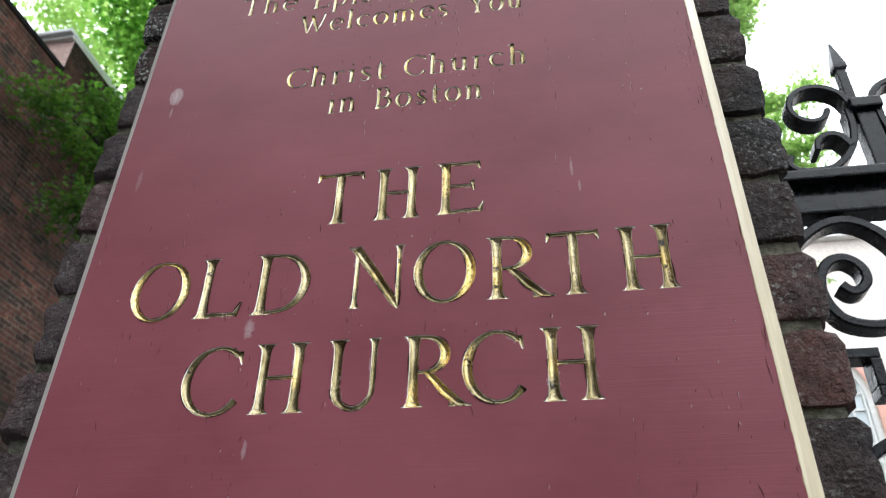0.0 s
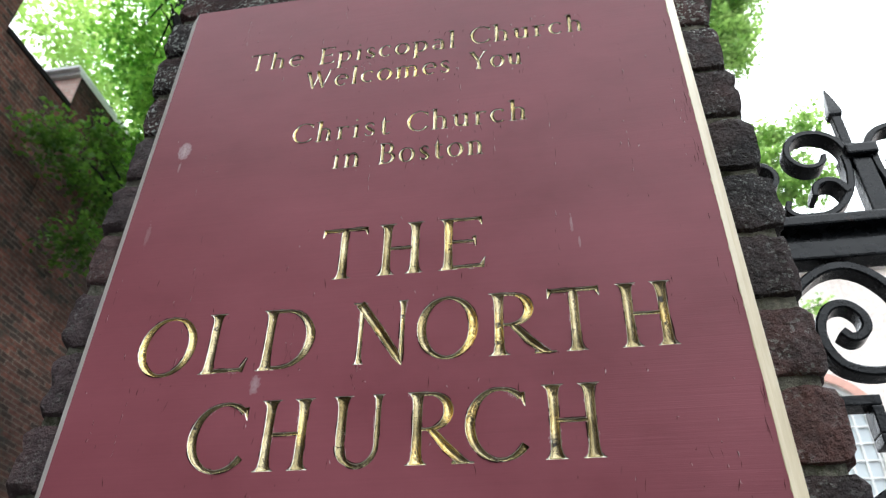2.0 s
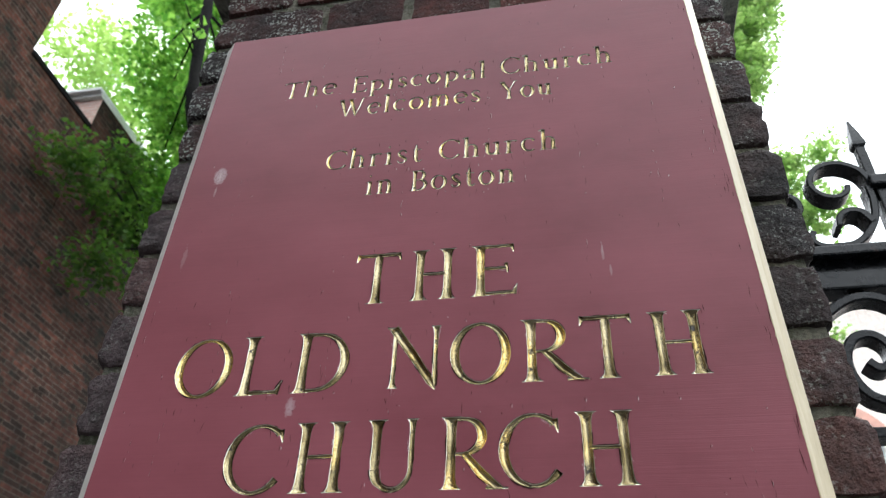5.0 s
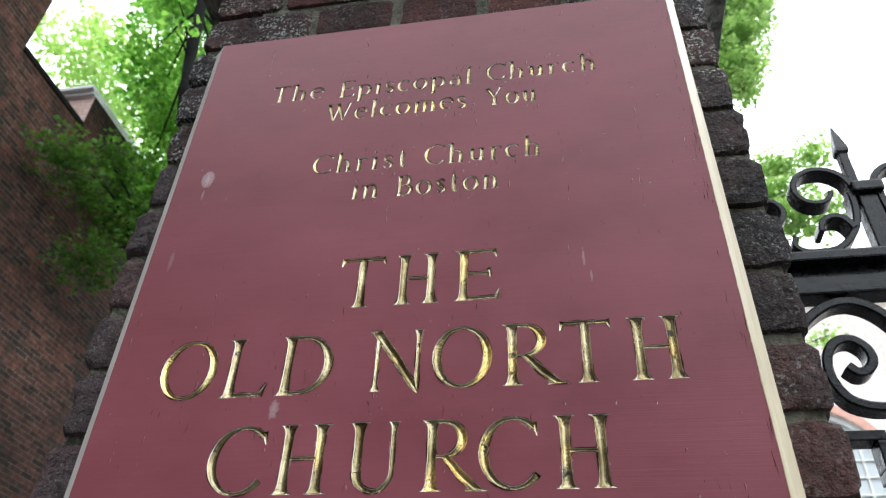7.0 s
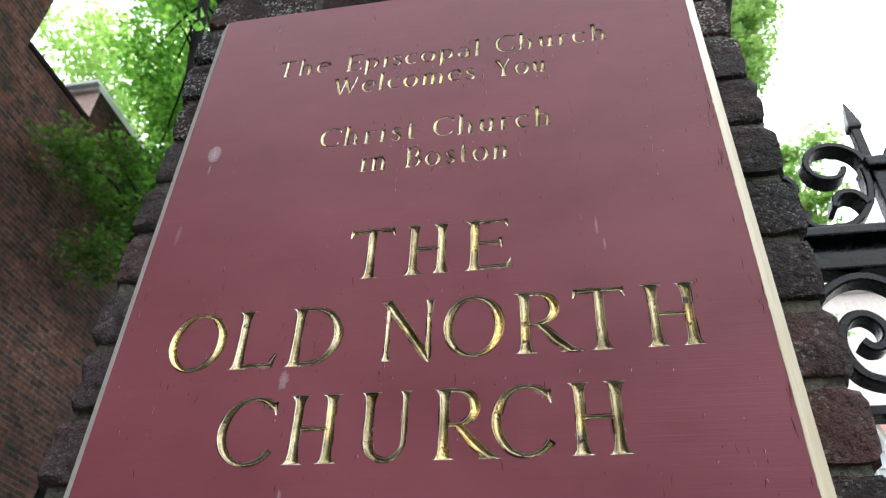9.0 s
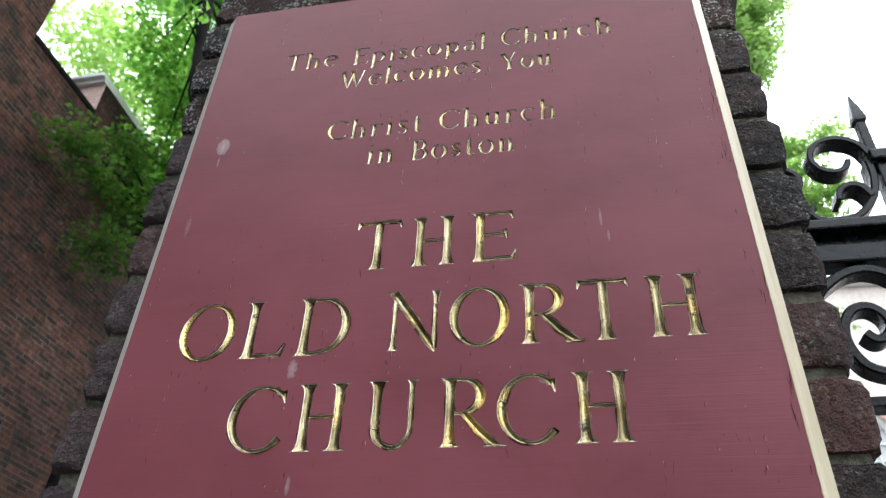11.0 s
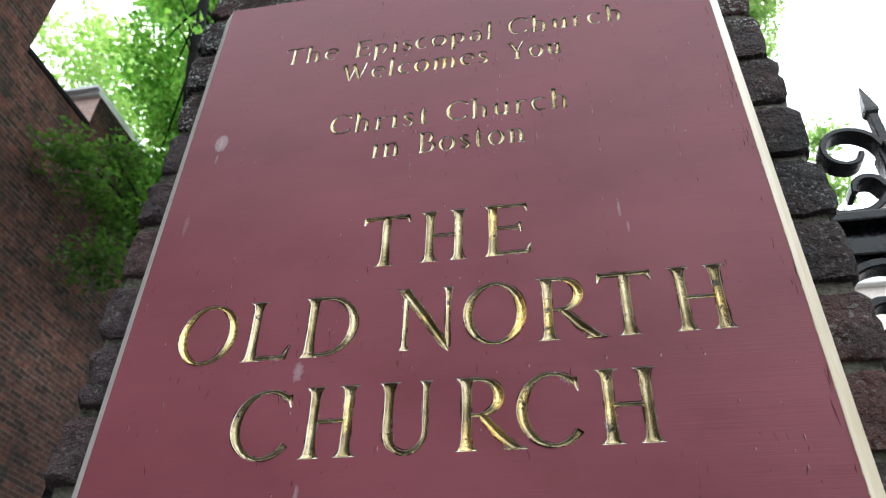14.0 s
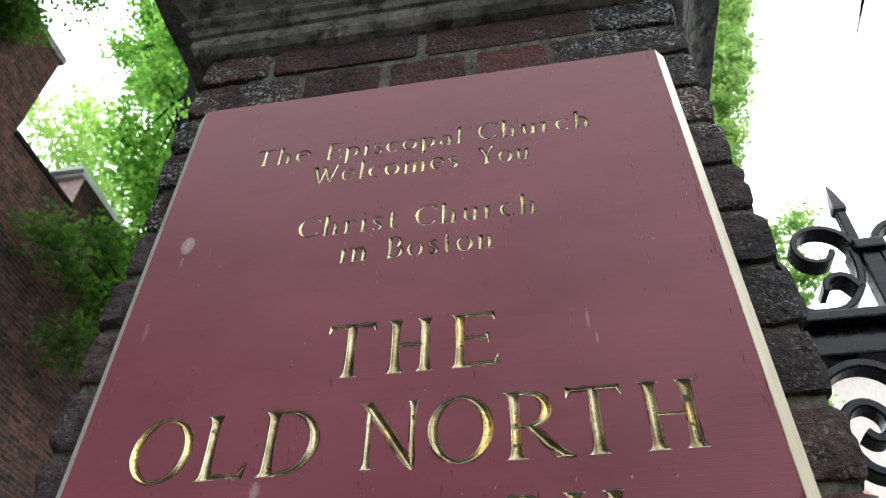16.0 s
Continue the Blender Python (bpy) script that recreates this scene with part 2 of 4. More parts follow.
def far_brick(name, a, b, joint, course=0.0673, along="Y", grime=False):
    m, n, l, p = material(name)
    sep, com = n.new("ShaderNodeSeparateXYZ"), n.new("ShaderNodeCombineXYZ")
    l.new(coords(n, l), sep.inputs[0])
    l.new(sep.outputs[along], com.inputs[0])
    l.new(sep.outputs["Z"], com.inputs[1])
    v = com.outputs[0]
    t = n.new("ShaderNodeTexBrick")
    l.new(v, t.inputs["Vector"])
    t.inputs["Scale"].default_value = 1.0
    t.inputs["Brick Width"].default_value, t.inputs["Row Height"].default_value, t.inputs["Mortar Size"].default_value = 0.215, course, 0.007
    t.inputs["Mortar Smooth"].default_value = 0.2
    t.inputs["Bias"].default_value = 0.0
    t.inputs["Color1"].default_value, t.inputs["Color2"].default_value, t.inputs["Mortar"].default_value = (*a, 1), (*b, 1), (*joint, 1)
    soot = ramp(n, l, noise_of(n, l, v, 0.55, 6, 0.65), (0.32, 0.3 if grime else 0.9), (0.68, 1.3 if grime else 1.05))
    base = mix(n, l, 1.0, t.outputs["Color"], soot, "MULTIPLY")
    base = mix(n, l, 0.6 if grime else 0.2, base, ramp(n, l, noise_of(n, l, v, 9, 5), (0.3, 0.2), (0.7, 1.6)), "MULTIPLY")
    if grime:
        base = mix(n, l, ramp(n, l, noise_of(n, l, v, 2.3, 5, 0.7), (0.52, 0.0), (0.66, 0.75)), base, (0.016, 0.020, 0.016))
        base = mix(n, l, ramp(n, l, noise_of(n, l, com.outputs[0], 3.1, 4, 0.7), (0.60, 0.0), (0.70, 0.6)), base, (0.085, 0.030, 0.019))
    l.new(base, p.inputs["Base Color"])
    p.inputs["Roughness"].default_value = 0.95
    p.inputs["Specular IOR Level"].default_value = 0.15
    bump(n, l, p, t.outputs["Fac"], -0.6, 0.01)
    return m


def plain(name, c, rough=0.5, relief=0.0):
    m, n, l, p = material(name)
    f = noise_of(n, l, coords(n, l), 9, 5)
    l.new(mix(n, l, 0.5, c, ramp(n, l, f, (0.3, 0.75), (0.7, 1.1)), "MULTIPLY"), p.inputs["Base Color"])
    p.inputs["Roughness"].default_value = rough
    return m


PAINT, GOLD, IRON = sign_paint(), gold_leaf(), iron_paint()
CREAM = edge_paint("yellowed_edge_paint", (0.42, 0.335, 0.19), (0.54, 0.455, 0.29))
# left edge: whiter paint, raised further to carry light from the left
EDGE_LEFT = edge_paint("lit_left_edge_paint", (0.83, 0.80, 0.75), (0.90, 0.88, 0.84))
# bright and dark leaf greens: light and shade on the trees put into colour
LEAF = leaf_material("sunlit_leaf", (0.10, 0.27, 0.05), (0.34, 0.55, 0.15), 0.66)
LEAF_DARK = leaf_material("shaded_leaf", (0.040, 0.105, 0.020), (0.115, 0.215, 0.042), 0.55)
# yard and far leaves: highlights and overexposure put into paler greens
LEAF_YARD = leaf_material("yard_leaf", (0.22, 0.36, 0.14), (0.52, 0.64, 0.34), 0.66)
LEAF_FAR = leaf_material("blown_out_leaf", (0.34, 0.48, 0.18), (0.58, 0.70, 0.36), 0.65)
OLDWALL = far_brick("old_house_brick", (0.105, 0.042, 0.029), (0.028, 0.021, 0.017), (0.10, 0.080, 0.062), grime=True)
# the gable's strong light is put into its pale pink brick colour
PINKWALL = far_brick("lit_gable_brick", (0.78, 0.52, 0.45), (0.72, 0.45, 0.38), (0.8, 0.74, 0.7), along="X")
# church brick paled so that its colour carries the bright haze
CHURCHWALL = far_brick("glare_church_brick", (0.88, 0.77, 0.70), (0.85, 0.73, 0.66), (0.88, 0.82, 0.77), along="X")
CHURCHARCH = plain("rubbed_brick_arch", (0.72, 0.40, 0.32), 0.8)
WHITE = plain("white_joinery_paint", (0.8, 0.8, 0.78), 0.5)
GUTTER = plain("white_gutter_paint", (0.82, 0.83, 0.84), 0.45)
m, n, l, p = material("window_glass")
p.inputs["Base Color"].default_value, p.inputs["Roughness"].default_value = (0.55, 0.6, 0.62, 1), 0.05
p.inputs["Specular IOR Level"].default_value = 0.8
GLASS = m


# ---- shapes ----
def mesh_of(bm, name, *mats, smooth=False):
    me = bpy.data.meshes.new(name)
    bm.normal_update()
    bm.to_mesh(me)
    bm.free()
    for mt in mats:
        me.materials.append(mt)
    if smooth:
        me.polygons.foreach_set("use_smooth", [True] * len(me.polygons))
        me.set_sharp_from_angle(angle=radians(38))
    return me


def part(name, bm, mat, parent=None, label="", smooth=False):
    ob = new(name, mesh_of(bm, name, mat, smooth=smooth) if isinstance(bm, bmesh.types.BMesh) else bm)
    if parent is not None:
        ob.parent = parent
    if label:
        ob["label"] = label
    return ob


def box(x0, x1, y0, y1, z0, z1, bevel=0.0, bm=None):
    bm = bm or bmesh.new()
    made = bmesh.ops.create_cube(bm, size=1.0, matrix=Matrix.Translation(((x0 + x1) / 2, (y0 + y1) / 2, (z0 + z1) / 2)) @ Matrix.Diagonal((x1 - x0, y1 - y0, z1 - z0, 1)))
    if bevel:
        edges = list({e for v in made["verts"] for e in v.link_edges})
        bmesh.ops.bevel(bm, geom=edges, offset=bevel, segments=2, affect="EDGES", profile=0.6)
    return bm


def sweep(path, section, closed=False, bm=None, caps=True):
    """Carries a section, a function of (index, along 0..1) that gives points round the path, along it: the path lies in the x-z plane."""
    bm = bm or bmesh.new()
    rings, count = [], len(path)
    for i, q in enumerate(path):
        a, b = path[i - 1 if (i or closed) else 0], path[(i + 1) % count if (closed or i < count - 1) else i]
        d = (Vector(b) - Vector(a)).normalized()
        side = Vector((d.z, 0, -d.x))
        rings.append([bm.verts.new(Vector(q) + side * u + Vector((0, w, 0))) for u, w in section(i, i / max(1, count - 1))])
    k = len(rings[0])
    for i in range(count if closed else count - 1):
        r, s = rings[i], rings[(i + 1) % count]
        for j in range(k):
            bm.faces.new((r[j], r[(j + 1) % k], s[(j + 1) % k], s[j]))
    if caps and not closed:
        bm.faces.new(rings[0][::-1])
        bm.faces.new(rings[-1])
    bmesh.ops.recalc_face_normals(bm, faces=bm.faces)
    return bm


def tube(points, radii, sides=8, bm=None):
    bm = bm or bmesh.new()
    rings = []
    for i, q in enumerate(points):
        d = (Vector(points[min(i + 1, len(points) - 1)]) - Vector(points[max(i - 1, 0)])).normalized()
        u = d.orthogonal().normalized() if i == 0 else (u - d * u.dot(d)).normalized()
        w = d.cross(u)
        rings.append([bm.verts.new(Vector(q) + (u * math.cos(a) + w * math.sin(a)) * radii[i]) for a in (2 * math.pi * k / sides for k in range(sides))])
    for r, s in zip(rings, rings[1:]):
        for j in range(sides):
            bm.faces.new((r[j], r[(j + 1) % sides], s[(j + 1) % sides], s[j]))
    bm.faces.new(rings[0][::-1])
    bm.faces.new(rings[-1])
    return bm


# ---- ground, and two unseen walls added across the street to shape light and reflections ----
ground = tagged(part("ground", box(-400, 400, -400, 400, -0.5, 0.0), GROUND), "grey street ground under the pillar", "ground", kind="structure")
tagged(part("wall_street", box(-12, 0.0, -11.5, -11, 0, 13.5), FARWALL), "unseen plain wall, added to block low sky from behind", "wall", kind="structure")
tagged(part("wall_street_low", box(0.005, 6.0, -11.5, -11, 0, 7.5), FARWALL), "lower unseen plain wall, added to let more sky in on the right", "wall", kind="structure")

# ---- the sign board with its cut and gilded letters ----
SX0, SX1, SZ0, SZ1 = -0.272, 0.246, 1.36, 2.290
THICK, THIN = 0.142, 0.058


def arc(cx, cz, rx, rz, a0, a1, count, w0=THIN, w1=THICK):
    """An arc whose stroke swells at its sides, as a broad pen draws it: (points, widths)."""
    pts, wid = [], []
    for i in range(count):
        a = radians(a0 + (a1 - a0) * i / (count - 1))
        pts.append((cx + rx * math.cos(a), cz + rz * math.sin(a)))
        wid.append(w0 + (w1 - w0) * abs(math.cos(a)) ** 1.6)
    return pts, wid


def stem(x, z0=0.0, z1=1.0, w=THICK, foot=True, head=True):
    """An upright stroke with flared ends, each cut off by a sloping facet: (points, widths, closed, depths)."""
    zs, ws, ds = [z0 + 0.15, (z0 + z1) / 2, z1 - 0.15], [w, w * 0.92, w], [1.0, 1.0, 1.0]
    if foot:
        zs, ws, ds = [z0, z0 + 0.022, z0 + 0.06] + zs, [w * 2.1, w * 1.62, w * 1.2] + ws, [0.10, 0.50, 0.92] + ds
    else:
        zs, ws, ds = [z0] + zs, [w * 0.8] + ws, [1.0] + ds
    if head:
        zs, ws, ds = zs + [z1 - 0.06, z1 - 0.022, z1], ws + [w * 1.2, w * 1.62, w * 2.1], ds + [0.92, 0.50, 0.10]
    else:
        zs, ws, ds = zs + [z1], ws + [w * 0.8], ds + [1.0]
    out = [([(x, z) for z in zs], ws, False, ds)]
    if foot:
        out.append(([(x - w * 1.02, z0), (x, z0 + 0.012), (x + w * 1.02, z0)], [0.02, 0.04, 0.02]))
    if head:
        out.append(([(x - w * 1.02, z1), (x, z1 - 0.012), (x + w * 1.02, z1)], [0.02, 0.04, 0.02]))
    return out


def line(a, b, wa=THIN, wb=None):
    c = ((a[0] + b[0]) / 2, (a[1] + b[1]) / 2)
    wb = wa if wb is None else wb
    return [([a, c, b], [wa, (wa + wb) / 2, wb])]


def ring(cx, cz, rx, rz):
    p, w = arc(cx, cz, rx, rz, 0, 360, 33)
    return (p[:-1], w[:-1], True)


def small_stem(x, z0, z1, head=True, foot=True, w=0.15):
    out = [([(x, z0), (x, z0 + 0.06), (x, z1 - 0.08), (x, z1)], [w * 1.5 if foot else w, w, w, w * 1.1])]
    if foot:
        out += line((x - 0.14, z0), (x + 0.14, z0), 0.045)
    if head:
        out += line((x - 0.17, z1 - 0.07), (x, z1), 0.03, 0.07)
    return out


X = 0.64


def glyphs():
    """Each letter: its width and its strokes, in units of the capitals' height."""
    g = {}
    g["T"] = (0.78, stem(0.39, head=False) + line((0.04, 0.965), (0.74, 0.965), 0.075) + line((0.02, 0.84), (0.07, 1.0), 0.02, 0.10) + line((0.76, 0.84), (0.71, 1.0), 0.02, 0.10))
    g["H"] = (0.86, stem(0.19) + stem(0.67) + line((0.22, 0.5), (0.64, 0.5), 0.06))
    g["E"] = (0.74, stem(0.18) + line((0.2, 0.965), (0.68, 0.965), 0.065) + line((0.2, 0.52), (0.58, 0.52), 0.06) + line((0.2, 0.035), (0.72, 0.035), 0.065)
              + line((0.70, 0.83), (0.66, 1.0), 0.02, 0.09) + line((0.60, 0.42), (0.58, 0.62), 0.03, 0.07) + line((0.74, 0.2), (0.68, 0.0), 0.02, 0.10))
    g["L"] = (0.76, stem(0.19) + line((0.2, 0.035), (0.72, 0.035), 0.065) + line((0.77, 0.22), (0.69, 0.0), 0.02, 0.10))
    g["O"] = (0.95, [ring(0.475, 0.5, 0.40, 0.485)])
    g["D"] = (0.90, stem(0.18) + line((0.18, 0.97), (0.42, 0.97), 0.06) + line((0.18, 0.03), (0.42, 0.03), 0.06) + [arc(0.40, 0.5, 0.42, 0.47, 90, -90, 21)])
    g["N"] = (0.90, stem(0.14, w=0.075) + stem(0.76, w=0.075, foot=False) + [([(0.10, 1.0), (0.44, 0.5), (0.70, 0.08), (0.775, -0.05)], [0.15, 0.145, 0.12, 0.03])] + line((0.0, 1.0), (0.15, 1.0), 0.04))
    g["R"] = (0.84, stem(0.18) + line((0.18, 0.97), (0.36, 0.97), 0.06) + line((0.18, 0.47), (0.36, 0.47), 0.05) + [arc(0.35, 0.72, 0.26, 0.25, 90, -90, 15)]
              + [([(0.36, 0.48), (0.60, 0.2), (0.78, 0.04), (0.90, 0.0)], [0.10, 0.14, 0.12, 0.03])] + line((0.66, 0.01), (0.96, 0.0), 0.05, 0.03))
    g["C"] = (0.80, [arc(0.46, 0.5, 0.40, 0.485, 46, 322, 28)] + line((0.785, 0.72), (0.745, 0.92), 0.02, 0.10))
    p, w = arc(0.42, 0.30, 0.255, 0.29, 180, 360, 15)
    w = [THICK + (0.07 - THICK) * i / 14 if i < 4 else (0.08 if i < 12 else 0.075) for i in range(15)]
    g["U"] = (0.86, stem(0.165, 0.28, 1.0, foot=False) + stem(0.675, 0.28, 1.0, w=0.085, foot=False) + [(p, w)])
    g["W"] = (1.20, [([(0.10, 1.0), (0.24, 0.5), (0.38, 0.0)], [0.17, 0.15, 0.10]), ([(0.38, 0.0), (0.50, 0.5), (0.60, 0.95)], [0.05, 0.06, 0.06]),
                     ([(0.50, 1.0), (0.66, 0.5), (0.80, 0.0)], [0.17, 0.15, 0.10]), ([(0.80, 0.0), (0.95, 0.5), (1.08, 1.0)], [0.05, 0.06, 0.07])]
              + line((0.0, 1.0), (0.22, 1.0), 0.04) + line((0.98, 1.0), (1.18, 1.0), 0.04))
    g["Y"] = (0.84, stem(0.42, 0.0, 0.5, head=False) + [([(0.10, 1.0), (0.25, 0.75), (0.42, 0.45)], [0.17, 0.15, 0.14]), ([(0.42, 0.45), (0.58, 0.75), (0.72, 1.0)], [0.05, 0.06, 0.07])]
              + line((0.0, 1.0), (0.24, 1.0), 0.04) + line((0.62, 1.0), (0.84, 1.0), 0.04))
    g["B"] = (0.74, stem(0.18) + line((0.18, 0.97), (0.36, 0.97), 0.06) + line((0.18, 0.52), (0.36, 0.52), 0.05) + line((0.18, 0.03), (0.38, 0.03), 0.06)
              + [arc(0.35, 0.745, 0.22, 0.225, 90, -90, 13), arc(0.37, 0.275, 0.27, 0.245, 90, -90, 13)])
    hump = [arc(0.34, X - 0.20, 0.18, 0.19, 165, 0, 9, 0.06, 0.13)]
    g["h"] = (0.70, small_stem(0.16, 0, 1.04) + hump + small_stem(0.52, 0, X - 0.18, head=False))
    g["n"] = (0.70, small_stem(0.16, 0, X) + hump + small_stem(0.52, 0, X - 0.18, head=False))
    g["m"] = (1.06, small_stem(0.16, 0, X) + hump + small_stem(0.52, 0, X - 0.18, head=False) + [arc(0.70, X - 0.20, 0.18, 0.19, 165, 0, 9, 0.06, 0.13)] + small_stem(0.88, 0, X - 0.18, head=False))
    g["i"] = (0.34, small_stem(0.17, 0, X) + [([(0.13, 0.90), (0.17, 0.90), (0.21, 0.90)], [0.06, 0.13, 0.06])])
    g["l"] = (0.34, small_stem(0.17, 0, 1.06))
    g["r"] = (0.50, small_stem(0.16, 0, X) + [arc(0.36, X - 0.18, 0.18, 0.16, 170, 55, 7, 0.06, 0.10), ([(0.42, X - 0.05), (0.47, X - 0.08)], [0.12, 0.08])])
    g["u"] = (0.70, small_stem(0.16, 0.18, X, foot=False) + [arc(0.34, 0.20, 0.18, 0.17, 180, 345, 9, 0.07, 0.13)] + small_stem(0.53, 0, X))
    g["o"] = (0.70, [ring(0.35, X / 2, 0.26, X / 2)])
    g["c"] = (0.60, [arc(0.34, X / 2, 0.26, X / 2, 55, 310, 19), ([(0.46, X - 0.06), (0.52, X - 0.12)], [0.12, 0.10])])
    g["e"] = (0.62, [arc(0.33, X / 2, 0.25, X / 2, 8, 312, 21)] + line((0.12, X * 0.54), (0.57, X * 0.54), 0.05))
    g["p"] = (0.72, small_stem(0.16, -0.32, X) + [arc(0.34, X / 2, 0.26, X / 2 - 0.02, 140, -140, 19, 0.06, 0.14)])
    g["a"] = (0.62, [arc(0.28, X - 0.20, 0.18, 0.18, 150, 0, 9, 0.06, 0.11), arc(0.28, 0.18, 0.18, 0.17, 60, 320, 13, 0.06, 0.12)] + small_stem(0.47, 0, X - 0.18, head=False) + line((0.36, 0.36), (0.47, 0.40), 0.05))
    g["s"] = (0.50, [([(0.40, X - 0.14), (0.35, X - 0.03), (0.22, X), (0.11, X - 0.10), (0.14, X - 0.22), (0.27, X / 2), (0.39, 0.21), (0.40, 0.09), (0.28, 0.0), (0.14, 0.03), (0.09, 0.15)],
                      [0.06, 0.06, 0.07, 0.11, 0.13, 0.15, 0.13, 0.11, 0.07, 0.06, 0.06])])
    g["t"] = (0.44, [([(0.18, 0.88), (0.18, 0.6), (0.18, 0.16), (0.22, 0.03), (0.34, 0.0), (0.42, 0.08)], [0.05, 0.15, 0.15, 0.13, 0.08, 0.05])] + line((0.05, X - 0.02), (0.38, X - 0.02), 0.06))
    return g


def groove(bm, pts, wid, closed, depths, x0, z0, sx, sz):
    """A round-bottomed cutter along a stroke of a letter: its mouth lies just before the board's face."""
    path = [(x0 + u * sx, 0, z0 + v * sz) for u, v in pts]
    cut = 0.0008

    def section(i, _):
        half = wid[i] * sz / 2
        deep = max(half * 0.80 * depths[i], 0.0003)
        k = 1 + cut / max(deep, half * 0.4) * 0.6
        return ((-half * k, -cut), (half * k, -cut), (half * 0.70, deep * 0.53), (half * 0.34, deep * 0.88), (0, deep), (-half * 0.34, deep * 0.88), (-half * 0.70, deep * 0.53))
    sweep(path, section, closed, bm)


GLYPHS = glyphs()
BIG = (("THE", 1.8995, 0.0515, ((-0.081, -0.039), (-0.032, 0.011), (0.020, 0.060))),
       ("OLDNORTH", 1.8200, 0.0535, ((-0.226, -0.175), (-0.171, -0.130), (-0.123, -0.075), (-0.046, 0.002), (0.006, 0.054), (0.060, 0.105), (0.106, 0.147), (0.156, 0.201))),
       ("CHURCH", 1.7405, 0.0535, ((-0.164, -0.119), (-0.112, -0.066), (-0.055, -0.010), (0.000, 0.044), (0.044, 0.087), (0.096, 0.141))))
SMALL = (("The", -0.191, -0.130, 2.175), ("Episcopal", -0.113, 0.034, 2.172), ("Church", 0.049, 0.163, 2.173), ("Welcomes", -0.123, 0.029, 2.136), ("You", 0.048, 0.100, 2.135),
         ("Christ", -0.126, -0.028, 2.060), ("Church", -0.012, 0.102, 2.059), ("in", -0.082, -0.054, 2.023), ("Boston", -0.038, 0.061, 2.022))
places = []
for word, base, high, spans in BIG:
    for ch, (xa, xb) in zip(word, spans):
        places.append((ch, xa, base, (xb - xa) / GLYPHS[ch][0], high))
for word, xa, xb, base in SMALL:
    gap = 0.10
    total = sum(GLYPHS[c][0] for c in word) + gap * (len(word) - 1)
    k, u = (xb - xa) / total, xa
    for ch in word:
        places.append((ch, u, base, k, 0.0258))
        u += (GLYPHS[ch][0] + gap) * k

cutters = bmesh.new()
for ch, x0, z0, sx, sz in places:
    for stroke in GLYPHS[ch][1]:
        groove(cutters, stroke[0], stroke[1], len(stroke) > 2 and stroke[2], stroke[3] if len(stroke) > 3 else [1.0] * len(stroke[0]), x0, z0, sx, sz)
cutter = new("cutter", mesh_of(cutters, "cutter", PAINT, GOLD))
cutter.data.polygons.foreach_set("material_index", [1] * len(cutter.data.polygons))

bm = bmesh.new()
low, top = ([bm.verts.new((x, y, z)) for x, y in ((SX0, 0.0), (xr, 0.0), (xo, 0.0110), (xo, 0.0445), (SX0 - 0.0128, 0.0445), (SX0 - 0.0128, 0.0110))]
            for z, xr, xo in ((SZ0, SX1 + 0.0030, SX1 + 0.0167), (SZ1, SX1 - 0.0010, SX1 + 0.0092)))
for i in range(6):
    f = bm.faces.new((low[i], low[(i + 1) % 6], top[(i + 1) % 6], top[i]))
bm.faces.new(low[::-1])
bm.faces.new(top)
bmesh.ops.recalc_face_normals(bm, faces=bm.faces)
blank = new("blank", mesh_of(bm, "blank", PAINT, GOLD))
mod = blank.modifiers.new("cut", "BOOLEAN")
mod.operation, mod.solver, mod.object, mod.use_self, mod.material_mode = "DIFFERENCE", "EXACT", cutter, True, "INDEX"
bpy.context.view_layer.update()
carved = bpy.data.meshes.new_from_object(blank.evaluated_get(bpy.context.evaluated_depsgraph_get()))
bpy.data.objects.remove(blank)
bpy.data.objects.remove(cutter)

sign = tagged(new("sign_board"), "maroon painted wooden sign with gilded incised letters", "sign")
board, owners = bmesh.new(), {}
board.from_mesh(carved)
gilded = [f for f in board.faces if f.material_index == 1]
for f in gilded:
    c = f.calc_center_median()

    def far(i):
        ch, x0, z0, sx, sz = places[i]
        ux, uz = (c.x - x0) / sx - GLYPHS[ch][0] / 2, (c.z - z0) / sz - 0.4
        return max(abs(ux) / (GLYPHS[ch][0] / 2), abs(uz))
    best = min((i for i in range(len(places)) if -0.45 < (c.z - places[i][2]) / places[i][4] < 1.2), key=far, default=0)
    owners.setdefault(best, []).append([v.co.copy() for v in f.verts])
bmesh.ops.delete(board, geom=gilded, context="FACES")
for f in board.faces:
    f.material_index = 0 if (f.normal.y < -0.9 or abs(f.normal.z) > 0.5 or f.normal.y > 0.5) else 1 if f.normal.x > 0 else 2
loose = set(board.verts)
pieces = []
while loose:
    todo, got = [loose.pop()], set()
    while todo:
        v = todo.pop()
        got.add(v)
        for e in v.link_edges:
            o = e.other_vert(v)
            if o in loose:
                loose.discard(o)
                todo.append(o)
    pieces.append(got)
pieces.sort(key=len, reverse=True)
main = max(pieces, key=lambda g: max(v.co.x for v in g) - min(v.co.x for v in g))
for got in pieces:
    faces = {f for v in got for f in v.link_faces}
    if got is main or not faces:
        continue
    bm = bmesh.new()
    for f in faces:
        bm.faces.new([bm.verts.new(v.co) for v in f.verts])
    bmesh.ops.remove_doubles(bm, verts=bm.verts, dist=1e-6)
    part("letter_counter", bm, PAINT, sign)
    bmesh.ops.delete(board, geom=list(got), context="VERTS")
panel = part("panel", mesh_of(board, "panel", PAINT, CREAM, EDGE_LEFT), None, sign, "maroon paint, worn cream chamfered edges")
